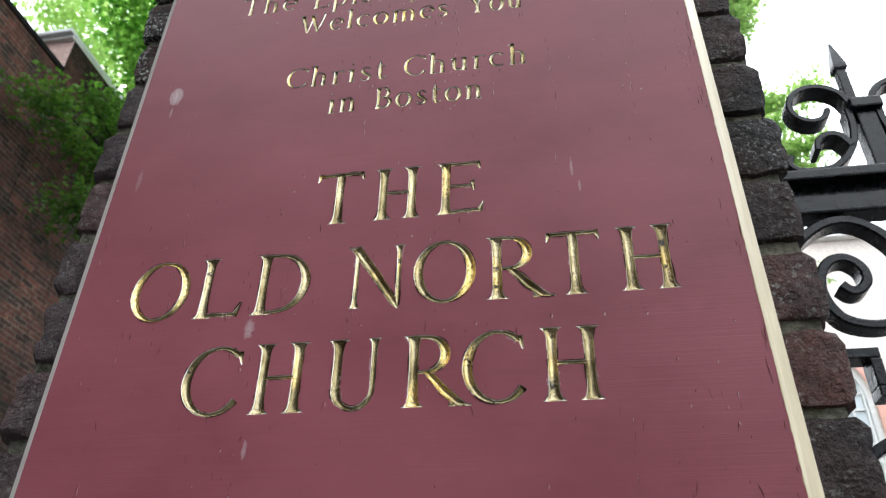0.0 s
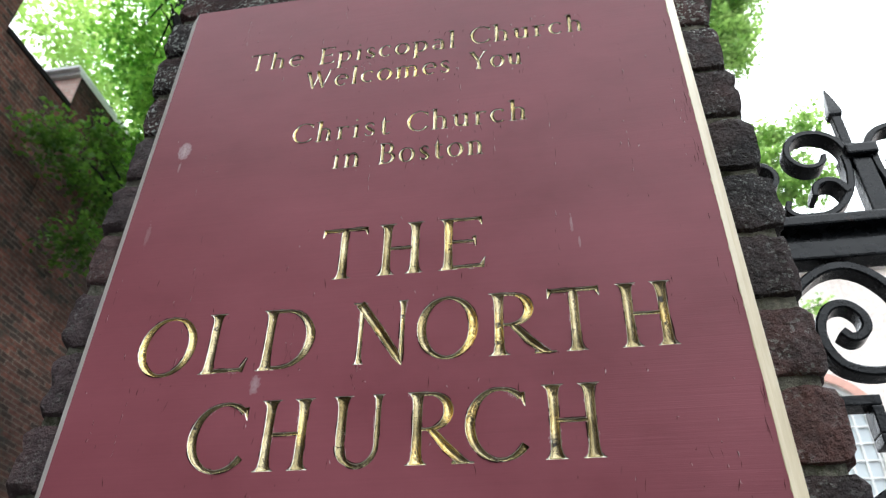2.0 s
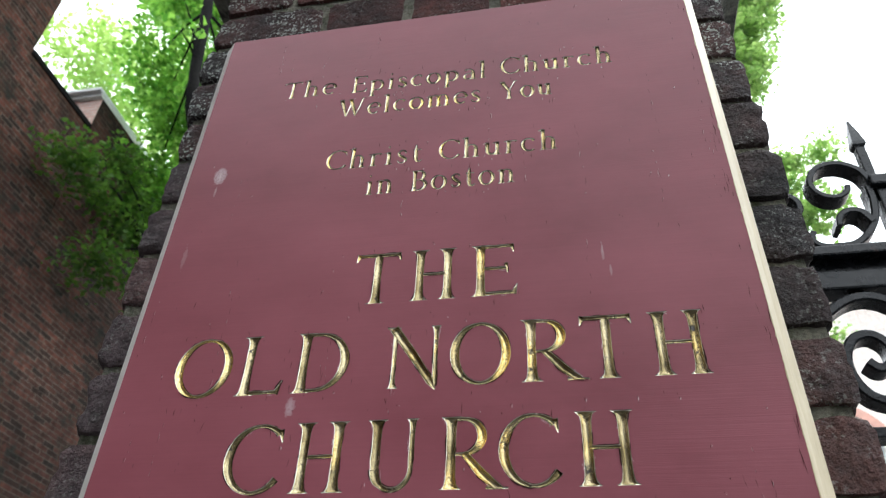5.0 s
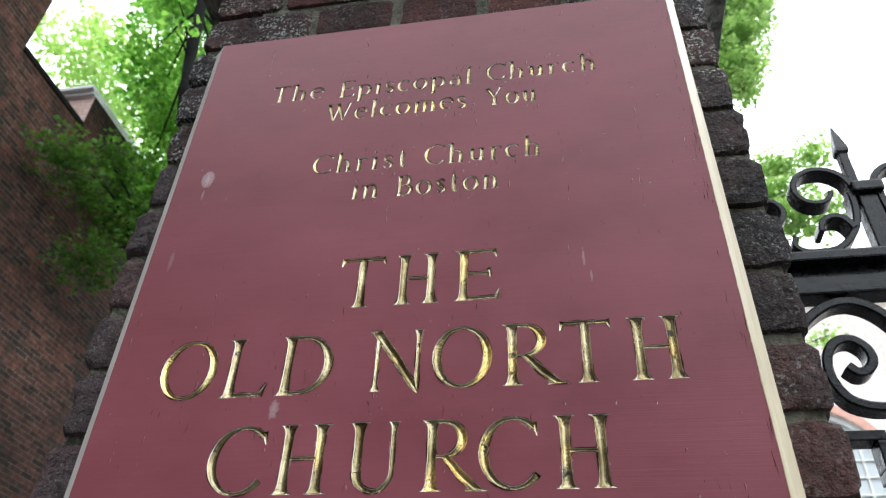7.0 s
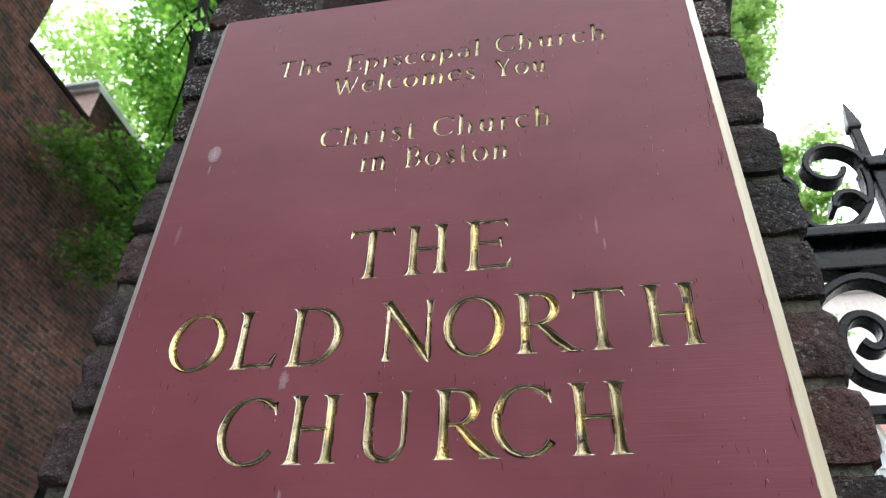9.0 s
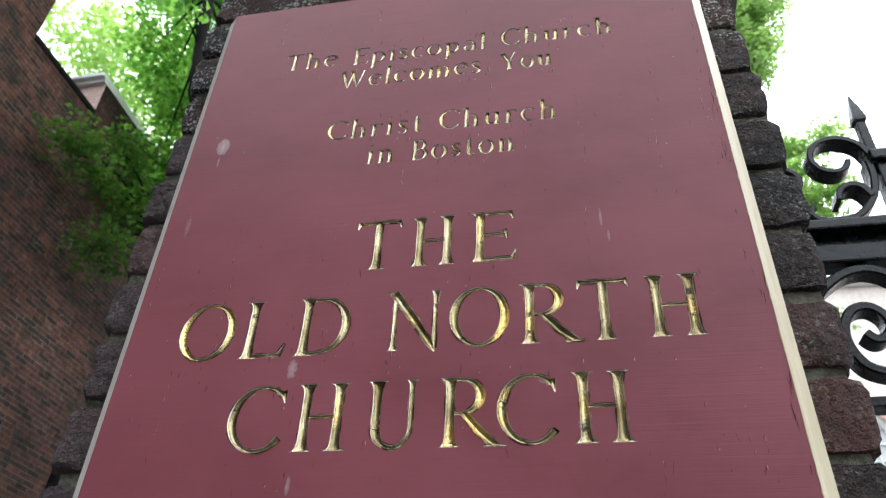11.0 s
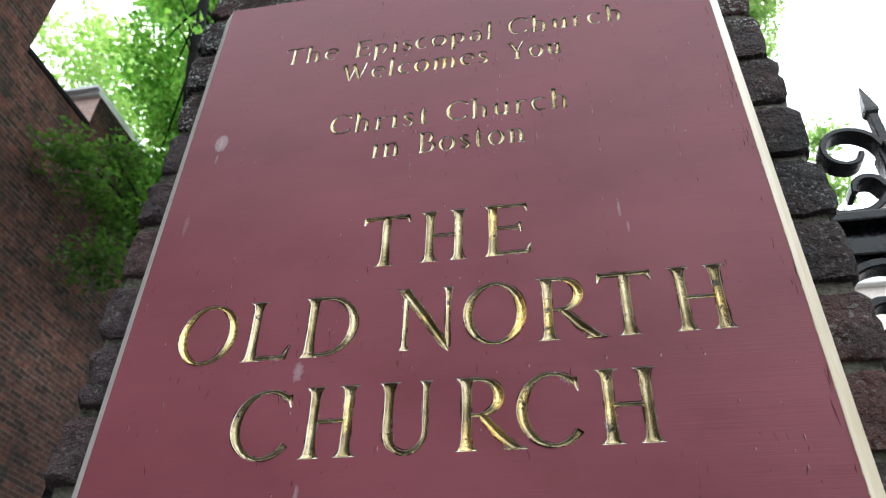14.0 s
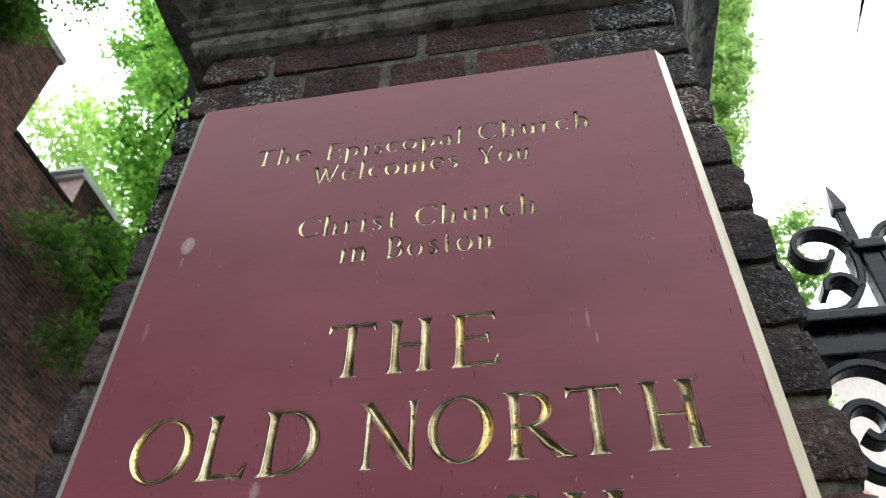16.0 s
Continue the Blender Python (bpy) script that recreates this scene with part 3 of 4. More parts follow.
for i in sorted(owners):
    bm = bmesh.new()
    for poly in owners[i]:
        try:
            bm.faces.new([bm.verts.new(v) for v in poly])
        except ValueError:
            pass
    bmesh.ops.remove_doubles(bm, verts=bm.verts, dist=1e-6)
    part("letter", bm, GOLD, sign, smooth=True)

# fine cracks, and pale flecks painting highlights on lifted paint, lying just proud of the face
rng = random.Random(8)
cracks, flecks, lips = bmesh.new(), bmesh.new(), bmesh.new()


def sliver(bm, x, z, length, lean, wide):
    """A thin jagged sliver of paint edge, pointed at both ends."""
    count = max(2, int(length / 0.004))
    left, right = [], []
    for i in range(count + 1):
        k = i / count
        px = x + lean * length * k + rng.uniform(-0.0005, 0.0005)
        half = wide * math.sin(math.pi * k) * rng.uniform(0.5, 1.0) + 0.00004
        left.append(bm.verts.new((px - half, -0.0003, z - length * k)))
        right.append(bm.verts.new((px + half, -0.0003, z - length * k)))
    for i in range(count):
        bm.faces.new((left[i], left[i + 1], right[i + 1], right[i]))


spots = []
for ch, x0, z0, sx, sz in places:
    for _ in range(3 if sz > 0.04 else 2):
        spots.append((x0 + rng.uniform(-0.1, 1.0) * sz * 0.9, z0 + rng.choice((rng.uniform(-0.3, 0.05), rng.uniform(0.95, 1.25))) * sz))
for _ in range(90):
    spots.append((rng.uniform(SX0 + 0.01, SX1 - 0.01), rng.uniform(1.62, SZ1 - 0.005)))
for _ in range(26):
    spots.append((rng.gauss(-0.12, 0.012), rng.uniform(1.68, 1.95)))
for _ in range(22):
    spots.append((rng.gauss(0.205, 0.018), rng.uniform(1.62, 1.90)))
for x, z in spots:
    x = min(max(x, SX0 + 0.004), SX1 - 0.004)
    sliver(cracks, x, z, rng.choice((0.0015, 0.002, 0.003, 0.005, 0.008)) * rng.uniform(0.7, 1.4), rng.uniform(-0.25, 0.25), rng.uniform(0.00015, 0.00042))
    if rng.random() < 0.35:
        sliver(flecks, x + 0.0007, z - 0.001, rng.uniform(0.001, 0.004), rng.uniform(-0.3, 0.3), rng.uniform(0.0002, 0.0004))
for _ in range(30):
    x, z = rng.uniform(SX0 + 0.01, SX1 - 0.006), rng.uniform(1.62, SZ1)
    for _ in range(rng.randrange(3, 9)):
        long = rng.choice((0.002, 0.003, 0.005, 0.009)) * rng.uniform(0.7, 1.3)
        wide = rng.uniform(0.00012, 0.00026)
        sliver(cracks, x, z, long, rng.uniform(-0.12, 0.12), wide)
        if rng.random() < 0.6:
            sliver(flecks, x + wide + 0.0002, z, long * 0.8, rng.uniform(-0.1, 0.1), wide * 0.55)
        x, z = min(max(x + rng.gauss(0, 0.0010), SX0 + 0.003), SX1 - 0.003), max(z - long - rng.uniform(0.002, 0.012), 1.5)


def edge_x(z):
    return SX1 + 0.0030 - 0.0040 * (z - SZ0) / (SZ1 - SZ0)


for k in range(38):
    z = rng.uniform(1.55, SZ1)
    sliver(cracks, edge_x(z) - abs(rng.gauss(0.004, 0.004)) - 0.0008, z, rng.uniform(0.004, 0.018), 0.0, rng.uniform(0.00015, 0.0004))
edge = bmesh.new()
count, before = 330, None
for k in range(count + 1):
    z = SZ0 + (SZ1 - SZ0) * k / count
    bite = max(0.0, noise.noise((z * 40, 1.0, 0)) * 0.0010 + noise.noise((z * 160, 5.0, 0)) * 0.0009 + 0.0002)
    row = [edge.verts.new((edge_x(z) - bite - 0.00005, -0.0004, z)), edge.verts.new((edge_x(z) + 0.0002, -0.0004, z))]
    if before:
        edge.faces.new((before[0], before[1], row[1], row[0]))
    before = row
part("chipped_edge", edge, CREAM, sign, "ragged cream line where the maroon paint has chipped")
# broken dark outline added round every cut letter, edge contrast put into shape; pale chips beside it
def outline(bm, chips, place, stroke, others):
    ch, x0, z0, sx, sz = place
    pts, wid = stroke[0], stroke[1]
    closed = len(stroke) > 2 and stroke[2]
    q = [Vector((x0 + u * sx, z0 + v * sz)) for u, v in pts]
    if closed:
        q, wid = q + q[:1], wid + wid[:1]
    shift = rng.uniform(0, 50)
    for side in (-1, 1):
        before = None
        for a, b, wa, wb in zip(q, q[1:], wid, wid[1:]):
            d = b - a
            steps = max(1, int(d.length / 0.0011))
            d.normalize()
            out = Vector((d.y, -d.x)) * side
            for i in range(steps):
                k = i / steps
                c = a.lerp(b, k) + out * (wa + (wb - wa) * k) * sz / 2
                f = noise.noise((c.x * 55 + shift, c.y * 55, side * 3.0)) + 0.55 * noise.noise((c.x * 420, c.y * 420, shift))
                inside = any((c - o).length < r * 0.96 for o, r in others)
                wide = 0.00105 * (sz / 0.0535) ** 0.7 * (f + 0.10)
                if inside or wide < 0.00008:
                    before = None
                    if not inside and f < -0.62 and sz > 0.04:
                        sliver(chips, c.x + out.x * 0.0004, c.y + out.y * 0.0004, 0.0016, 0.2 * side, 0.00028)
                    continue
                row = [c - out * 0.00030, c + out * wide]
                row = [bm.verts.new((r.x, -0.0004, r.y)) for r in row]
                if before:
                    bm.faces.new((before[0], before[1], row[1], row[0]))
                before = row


for place in places:
    ch, x0, z0, sx, sz = place
    strokes = GLYPHS[ch][1]
    dots = []
    for stroke in strokes:
        q, wid = [Vector((x0 + u * sx, z0 + v * sz)) for u, v in stroke[0]], stroke[1]
        row = []
        for a, b, wa, wb in zip(q, q[1:], wid, wid[1:]):
            steps = max(1, int((b - a).length / 0.001))
            row += [(a.lerp(b, i / steps), (wa + (wb - wa) * i / steps) * sz / 2) for i in range(steps + 1)]
        dots.append(row)
    for i, stroke in enumerate(strokes):
        outline(lips, flecks, place, stroke, [d for j, row in enumerate(dots) if j != i for d in row])
CRACK, LIP, FLECK = plain("bare_crack", (0.085, 0.024, 0.028), 0.9), plain("dark_rim", (0.030, 0.013, 0.010), 0.9), plain("pale_fleck", (0.55, 0.42, 0.42), 0.6)
for mt in (CRACK, LIP, BARK):
    mt.node_tree.nodes["Principled BSDF"].inputs["Specular IOR Level"].default_value = 0.1
tagged(part("paint_cracks", cracks, CRACK, sign, "fine dark cracks in the paint"), kind="stuff")
tagged(part("letter_rim", lips, LIP, sign, "broken dark outlines added round the cut letters"), kind="stuff")
tagged(part("paint_flecks", flecks, FLECK, sign, "small pale paint flecks, with highlights of lifted edges put into colour"), kind="stuff")

# ---- the cap stone of the pillar ----
PX0, PX1, PY0, PY1 = -0.340, 0.308, 0.045, 0.686
CAP = ((-0.05, 2.474), (0.0, 2.476), (0.010, 2.480), (0.018, 2.490), (0.020, 2.499), (0.020, 2.509), (0.025, 2.511), (0.029, 2.521), (0.035, 2.527), (0.037, 2.533), (0.035, 2.539),
       (0.031, 2.541), (0.031, 2.546), (0.037, 2.556), (0.050, 2.570), (0.068, 2.582), (0.088, 2.590), (0.090, 2.594), (0.091, 2.640), (0.086, 2.648), (0.02, 2.665), (-0.30, 2.72))
cap = tagged(new("pillar_cap"), "weathered dark moulded stone cap on the brick pillar", "cap stone")


def moulding(name, profile):
    """A stretch of the cap's profile carried round the four sides of the pillar, with slightly worn edges."""
    bm, rings = bmesh.new(), []
    for o, z in profile:
        x0, x1, y0, y1 = PX0 - o, PX1 + o, PY0 - o, PY1 + o
        edge = []
        for (xa, ya), (xb, yb) in zip(((x0, y0), (x1, y0), (x1, y1), (x0, y1)), ((x1, y0), (x1, y1), (x0, y1), (x0, y0))):
            for k in range(20):
                q = Vector((xa + (xb - xa) * k / 20, ya + (yb - ya) * k / 20, z))
                w = noise.noise(q * 22) * 0.0016 + noise.noise(q * 70) * 0.0010
                edge.append(bm.verts.new(q + Vector((w, w, w * 0.8))))
        rings.append(edge)
    for r, s in zip(rings, rings[1:]):
        for j in range(len(r)):
            bm.faces.new((r[j], r[(j + 1) % len(r)], s[(j + 1) % len(s)], s[j]))
    bm.faces.new(rings[0][::-1])
    bm.faces.new(rings[-1])
    part(name, bm, STONE, cap)


moulding("bed_mould", CAP[:6])
moulding("bead_mould", CAP[5:12])
moulding("cavetto", CAP[11:17])
moulding("top_slab", CAP[16:])


# ---- the iron fence ----
fence = tagged(new("iron_fence"), "black painted wrought iron fence with scrolls and spear finial", "fence")
FY = 0.36


def bar(path, thick=0.0045, deep=0.013, taper=0.0):
    """A flat bar bent along a path in the fence's plane, with eased edges."""
    def section(i, k):
        t = thick * (1 - taper * k)
        e = t * 0.35
        return ((-t, -deep + e), (-t + e, -deep), (t - e, -deep), (t, -deep + e), (t, deep - e), (t - e, deep), (-t + e, deep), (-t, deep - e))
    return sweep([(x, FY, z) for x, z in path], section)


def smooth_path(points, per=6):
    """A rounded line through a few points."""
    q = [points[0], *points, points[-1]]
    out = []
    for a, b, c, d in zip(q, q[1:], q[2:], q[3:]):
        for k in range(per):
            t = k / per
            out.append(tuple(0.5 * (2 * b[i] + (c[i] - a[i]) * t + (2 * a[i] - 5 * b[i] + 4 * c[i] - d[i]) * t * t + (3 * b[i] - a[i] - 3 * c[i] + d[i]) * t ** 3) for i in (0, 1)))
    return out + [points[-1]]


def coil(cx, cz, r0, r1, a0, a1, count=30):
    return [(cx + (r0 + (r1 - r0) * i / (count - 1)) * math.cos(radians(a0 + (a1 - a0) * i / (count - 1))),
             cz + (r0 + (r1 - r0) * i / (count - 1)) * math.sin(radians(a0 + (a1 - a0) * i / (count - 1)))) for i in range(count)]


RAIL_END = 1.7
part("top_rail", box(PX1 - 0.03, RAIL_END, FY - 0.026, FY + 0.026, 2.150, 2.166, 0.003), IRON, fence)
part("rail_web", box(PX1 - 0.03, RAIL_END, FY - 0.006, FY + 0.006, 2.1325, 2.1495), IRON, fence)
part("lower_rail", box(PX1 - 0.03, RAIL_END, FY - 0.016, FY + 0.016, 2.104, 2.132, 0.003), IRON, fence)
for sx in (0.53, 0.95, 1.37):
    part("shaft", box(sx - 0.0065, sx + 0.0065, FY - 0.0065, FY + 0.0065, 2.287, 2.358, 0.0015), IRON, fence)
    part("lower_shaft", box(sx - 0.004, sx + 0.021, FY - 0.0115, FY + 0.0115, 2.167, 2.2675, 0.002), IRON, fence)
    bm = bmesh.new()
    head = [[bm.verts.new((sx + u * r, FY + w * r, z)) for u, w in ((-1, -1), (1, -1), (1, 1), (-1, 1))] for r, z in ((0.0065, 2.350), (0.0088, 2.355), (0.0088, 2.361), (0.0052, 2.386), (0.001, 2.410))]
    for r, s in zip(head, head[1:]):
        for j in range(4):
            bm.faces.new((r[j], r[(j + 1) % 4], s[(j + 1) % 4], s[j]))
    bm.faces.new(head[0][::-1])
    bm.faces.new(head[-1])
    part("spear_head", bm, IRON, fence)
    part("collar", box(sx - 0.011, sx + 0.030, FY - 0.02, FY + 0.02, 2.268, 2.286, 0.003), IRON, fence)
    for side in (-1, 1):
        up = smooth_path([(0.014, -0.012), (0.015, 0.008)]) + coil(0.060, 0.003, 0.044, 0.016, 155, -165, 34)
        part("upper_scroll", bar([(sx + 0.006 + side * u, 2.277 + v) for u, v in up], 0.0052, 0.0135, 0.3), IRON, fence, smooth=True)
        down = smooth_path([(0.019, -0.006), (0.020, -0.035), (0.030, -0.070), (0.055, -0.098), (0.082, -0.103), (0.101, -0.101), (0.111, -0.090), (0.107, -0.077)])
        part("lower_scroll", bar([(sx + 0.006 + side * u, 2.277 + v) for u, v in down], 0.0054, 0.013, 0.3), IRON, fence, smooth=True)
        curl = smooth_path([(0.030, -0.068), (0.041, -0.050), (0.056, -0.047), (0.069, -0.056), (0.073, -0.071)])
        part("leaf_scroll", bar([(sx + 0.006 + side * u, 2.277 + v) for u, v in curl], 0.0060, 0.015, 0.4), IRON, fence, smooth=True)
part("pillar_scroll", bar(coil(0.398, 2.248, 0.026, 0.014, -60, 250, 26), 0.0045, 0.014), IRON, fence, smooth=True)
part("pillar_stay", bar(smooth_path([(0.300, 2.215), (0.345, 2.212), (0.385, 2.214), (0.411, 2.226)]), 0.0045, 0.012), IRON, fence, smooth=True)
part("arch_scroll", bar(smooth_path([(0.296, 2.030), (0.352, 2.034), (0.390, 2.050), (0.414, 2.073), (0.440, 2.090), (0.467, 2.094), (0.492, 2.082), (0.513, 2.055), (0.526, 2.015), (0.548, 1.975), (0.59, 1.955), (0.635, 1.975), (0.65, 2.03), (0.63, 2.08), (0.58, 2.098)]), 0.0065, 0.013), IRON, fence, smooth=True)
part("round_scroll", bar(smooth_path([(0.441, 2.004), (0.450, 1.995), (0.461, 1.997), (0.470, 2.009), (0.468, 2.027), (0.453, 2.040), (0.433, 2.035), (0.420, 2.014), (0.419, 1.987), (0.430, 1.963), (0.450, 1.952), (0.475, 1.950), (0.500, 1.958), (0.51, 1.975)]), 0.006, 0.013), IRON, fence, smooth=True)
for i, (x0, x1, z0, z1) in enumerate(((0.295, 0.4565, 1.909, 1.921), (0.4445, 0.4565, 1.8765, 1.9085), (0.4445, 0.60, 1.864, 1.876), (0.588, 0.60, 1.8765, 1.9085), (0.588, 0.75, 1.909, 1.921), (0.738, 0.75, 1.8765, 1.9085), (0.738, RAIL_END, 1.864, 1.876))):
    part("key_bar", box(x0, x1, FY - 0.014, FY + 0.014, z0, z1, 0.0015), IRON, fence)
part("lower_arch", bar(smooth_path([(0.296, 1.760), (0.380, 1.775), (0.418, 1.802), (0.450, 1.817), (0.500, 1.815), (0.55, 1.79), (0.58, 1.74), (0.575, 1.68)]), 0.006, 0.013), IRON, fence, smooth=True)
part("bottom_rail", box(PX1 - 0.03, RAIL_END, FY - 0.016, FY + 0.016, 0.20, 0.23, 0.003), IRON, fence)
for k in range(7):
    x = 0.50 + k * 0.18
    part("picket", box(x - 0.008, x + 0.008, FY - 0.0079, FY + 0.0079, 0.05 if k in (2, 5) else 0.2305, 1.8635 if k > 1 else 1.66, 0.001), IRON, fence)
part("end_post", box(RAIL_END, RAIL_END + 0.05, FY - 0.025, FY + 0.025, 0.0, 2.3, 0.003), IRON, fence)


# ---- the lower iron fence on the house side of the pillar ----
low_fence = tagged(new("iron_fence"), "low black iron fence with pointed spear pickets", "fence")
for k in range(6):
    x = -0.581 - 0.128 * k
    bm, levels = bmesh.new(), []
    for r, z in ((0.009, 0.0 if k == 5 else 0.10), (0.009, 1.68), (0.0110, 1.704), (0.0110, 1.834), (0.0098, 1.864), (0.001, 1.941)):
        levels.append([bm.verts.new((x + u * r, FY + w * r, z)) for u, w in ((-1, -1), (1, -1), (1, 1), (-1, 1))])
    for r, t in zip(levels, levels[1:]):
        for j in range(4):
            bm.faces.new((r[j], r[(j + 1) % 4], t[(j + 1) % 4], t[j]))
    bm.faces.new(levels[0][::-1])
    bm.faces.new(levels[-1])
    part("spear_picket", bm, IRON, low_fence)
for z in (0.18, 1.58):
    part("rail", box(-1.20, PX0 + 0.03, FY - 0.017, FY + 0.017, z, z + 0.03, 0.003), IRON, low_fence)


# ---- the old brick house beside the churchyard ----
house = tagged(new("brick_house"), "old dark brick house with stepped roofline and pale gutter", "house")
HX, HB = -6.5, -14.0
part("chimney_wall", box(HB, HX, -6.0, 4.45, 0, 10.75), OLDWALL, house)
part("chimney_coping", box(HB - 0.05, HX + 0.03, -6.05, 4.5, 10.752, 10.90, 0.02), STONE, house)
part("side_wall", box(HB, HX - 0.002, 4.452, 5.80, 0, 9.12), OLDWALL, house)
part("eave_board", box(HB, HX + 0.02, 4.452, 5.80, 9.122, 9.21, 0.01), BARK, house)
part("rear_wall", box(HB, HX + 0.002, 5.806, 16.0, 0, 9.76), OLDWALL, house)
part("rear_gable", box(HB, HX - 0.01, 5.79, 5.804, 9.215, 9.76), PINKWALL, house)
gut = part("gutter", box(HB, HX + 0.012, 5.66, 16.0, 9.822, 9.885, 0.01), GUTTER, house)
part("soffit", box(HB, HX + 0.006, 5.73, 16.0, 9.762, 9.82), WHITE, gut)

# ---- the church front beyond the fence ----
church = tagged(new("church_front"), "brick church front with tall arched window, glare put into its pale rosy colour", "church")
CY, AX, AZ, AR = 18.0, 5.95, 8.45, 1.45
bm = bmesh.new()
arch = [(AX - AR, 3.0)] + [(AX + AR * math.cos(radians(180 - k * 10)), AZ + AR * math.sin(radians(180 - k * 10))) for k in range(19)] + [(AX + AR, 3.0)]
outer = [(2.0, 0.0), (2.0, 13.0), (20.0, 13.0), (20.0, 0.0)]
for y in (CY, CY + 0.5):
    hole = [bm.verts.new((x, y, z)) for x, z in arch]
    rim = [bm.verts.new((x, y, z)) for x, z in outer]
    mid = 10
    bm.faces.new([rim[0], rim[1]] + hole[:mid + 1][::-1])
    bm.faces.new([rim[1], rim[2]] + [hole[mid + 1], hole[mid]])
    bm.faces.new([rim[2], rim[3]] + hole[mid + 1:][::-1])
    bm.faces.new([rim[3], rim[0], hole[0], hole[-1]])
    loops = (hole, rim) if y == CY else loops + (hole, rim)
for a, b in ((loops[0], loops[2]), (loops[1], loops[3])):
    for i in range(len(a)):
        bm.faces.new((a[i], a[(i + 1) % len(a)], b[(i + 1) % len(a)], b[i]))
bmesh.ops.recalc_face_normals(bm, faces=bm.faces)
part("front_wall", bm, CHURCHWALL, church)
part("cornice", box(1.9, 20.1, CY - 0.25, CY + 0.6, 13.002, 13.3, 0.03), WHITE, church)
curve = [(AX + AR, CY, 3.0)] + [(AX + AR * math.cos(radians(k * 6)), CY, AZ + AR * math.sin(radians(k * 6))) for k in range(31)] + [(AX - AR, CY, 3.0)]
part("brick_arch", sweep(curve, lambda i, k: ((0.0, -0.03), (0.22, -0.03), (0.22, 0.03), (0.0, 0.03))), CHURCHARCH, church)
win = part("window", sweep([(x, CY + 0.2, z) for x, _, z in curve], lambda i, k: ((-0.12, -0.08), (-0.003, -0.08), (-0.003, 0.08), (-0.12, 0.08))), WHITE, church)
bm = bmesh.new()
face = [bm.verts.new((x, CY + 0.24, z)) for x, _, z in curve]
back = [bm.verts.new((x, CY + 0.26, z)) for x, _, z in curve]
bm.faces.new(face)
bm.faces.new(back[::-1])
part("pane", bm, GLASS, win)
for k in range(-4, 5):
    x = AX + k * 0.32
    part("muntin", box(x - 0.025, x + 0.025, CY + 0.17, CY + 0.235, 3.0, AZ + math.sqrt(max(0.01, (AR - 0.1) ** 2 - (k * 0.32) ** 2))), WHITE, win)
for k in range(15):
    z = 3.2 + k * 0.42
    half = AR - 0.08 if z < AZ else math.sqrt(max(0.01, (AR - 0.08) ** 2 - (z - AZ) ** 2))
    part("glazing_bar", box(AX - half, AX + half, CY + 0.175, CY + 0.23, z - 0.022, z + 0.022), WHITE, win)


# ---- trees ----
def leaves(clumps, count, size, seed, many=34, spread=0.13, flat=0.8):
    """A cloud of small folded leaves round clumps of (x, y, z, radius), thinning outwards."""
    rng = np.random.default_rng(seed)
    c = np.array(clumps)
    share = c[:, 3] ** 2
    pick = rng.choice(len(c), count, p=share / share.sum())
    d = rng.normal(size=(count, 3))
    d /= np.linalg.norm(d, axis=1, keepdims=True)
    r = c[pick, 3] * rng.random(count) ** 0.45
    at = c[pick, :3] + d * r[:, None] * np.array((1, 1, flat))
    # leaves sit in flat sprays
    heads = at[:count // many + 1]
    at = heads[rng.integers(0, len(heads), count)] + rng.normal(size=(count, 3)) * np.array((1, 1, 0.45)) * spread
    u = rng.normal(size=(count, 3)) * np.array((1, 1, 0.5))
    u /= np.linalg.norm(u, axis=1, keepdims=True)
    w = np.cross(u, rng.normal(size=(count, 3)) * 0.5 + np.array((0, 0, 1.0)))
    w /= np.linalg.norm(w, axis=1, keepdims=True)
    up = np.cross(w, u)
    s = size * (0.6 + 0.8 * rng.random((count, 1)))
    base, tip = at - u * s * 0.5, at + u * s * 0.5 - up * s * 0.12
    left, right = at + w * s * 0.33 + up * s * 0.12, at - w * s * 0.33 + up * s * 0.12
    verts = np.stack((base, left, tip, right), 1).reshape(-1, 3)
    k = np.arange(count)[:, None] * 4
    faces = np.concatenate((k + (0, 1, 2), k + (0, 2, 3)), 1).reshape(-1, 3)
    me = bpy.data.meshes.new("crown")
    me.vertices.add(len(verts))
    me.vertices.foreach_set("co", verts.ravel())
    me.loops.add(faces.size)
    me.loops.foreach_set("vertex_index", faces.ravel().astype(np.int32))
    me.polygons.add(len(faces))
    me.polygons.foreach_set("loop_start", np.arange(0, faces.size, 3, dtype=np.int32))
    me.update(calc_edges=True)
    return me


def tree(label, trunk, radii, clumps, count, size, mat, seed, many=34, spread=0.13):
    top = tagged(new("tree"), label, "tree")
    part("trunk", tube(trunk, radii, 10), BARK, top, smooth=True)
    for x, y, z, r in clumps:
        near = min(trunk[1:], key=lambda q: (q[0] - x) ** 2 + (q[1] - y) ** 2 + 2 * max(0, q[2] - z + 0.3) ** 2 + 0.2 * (q[2] - z) ** 2)
        a, b = Vector(near), Vector((x, y, z))
        sag = (a + b) / 2 + Vector((0, 0, 0.12 * (b - a).length))
        part("limb", tube([a, sag, b, b + (b - sag) * 0.1], [0.028, 0.015, 0.007, 0.002], 6), BARK, top, smooth=True)
    me = leaves(clumps, count, size, seed, many, spread)
    me.materials.append(mat)
    part("crown", me, None, top)
    return top


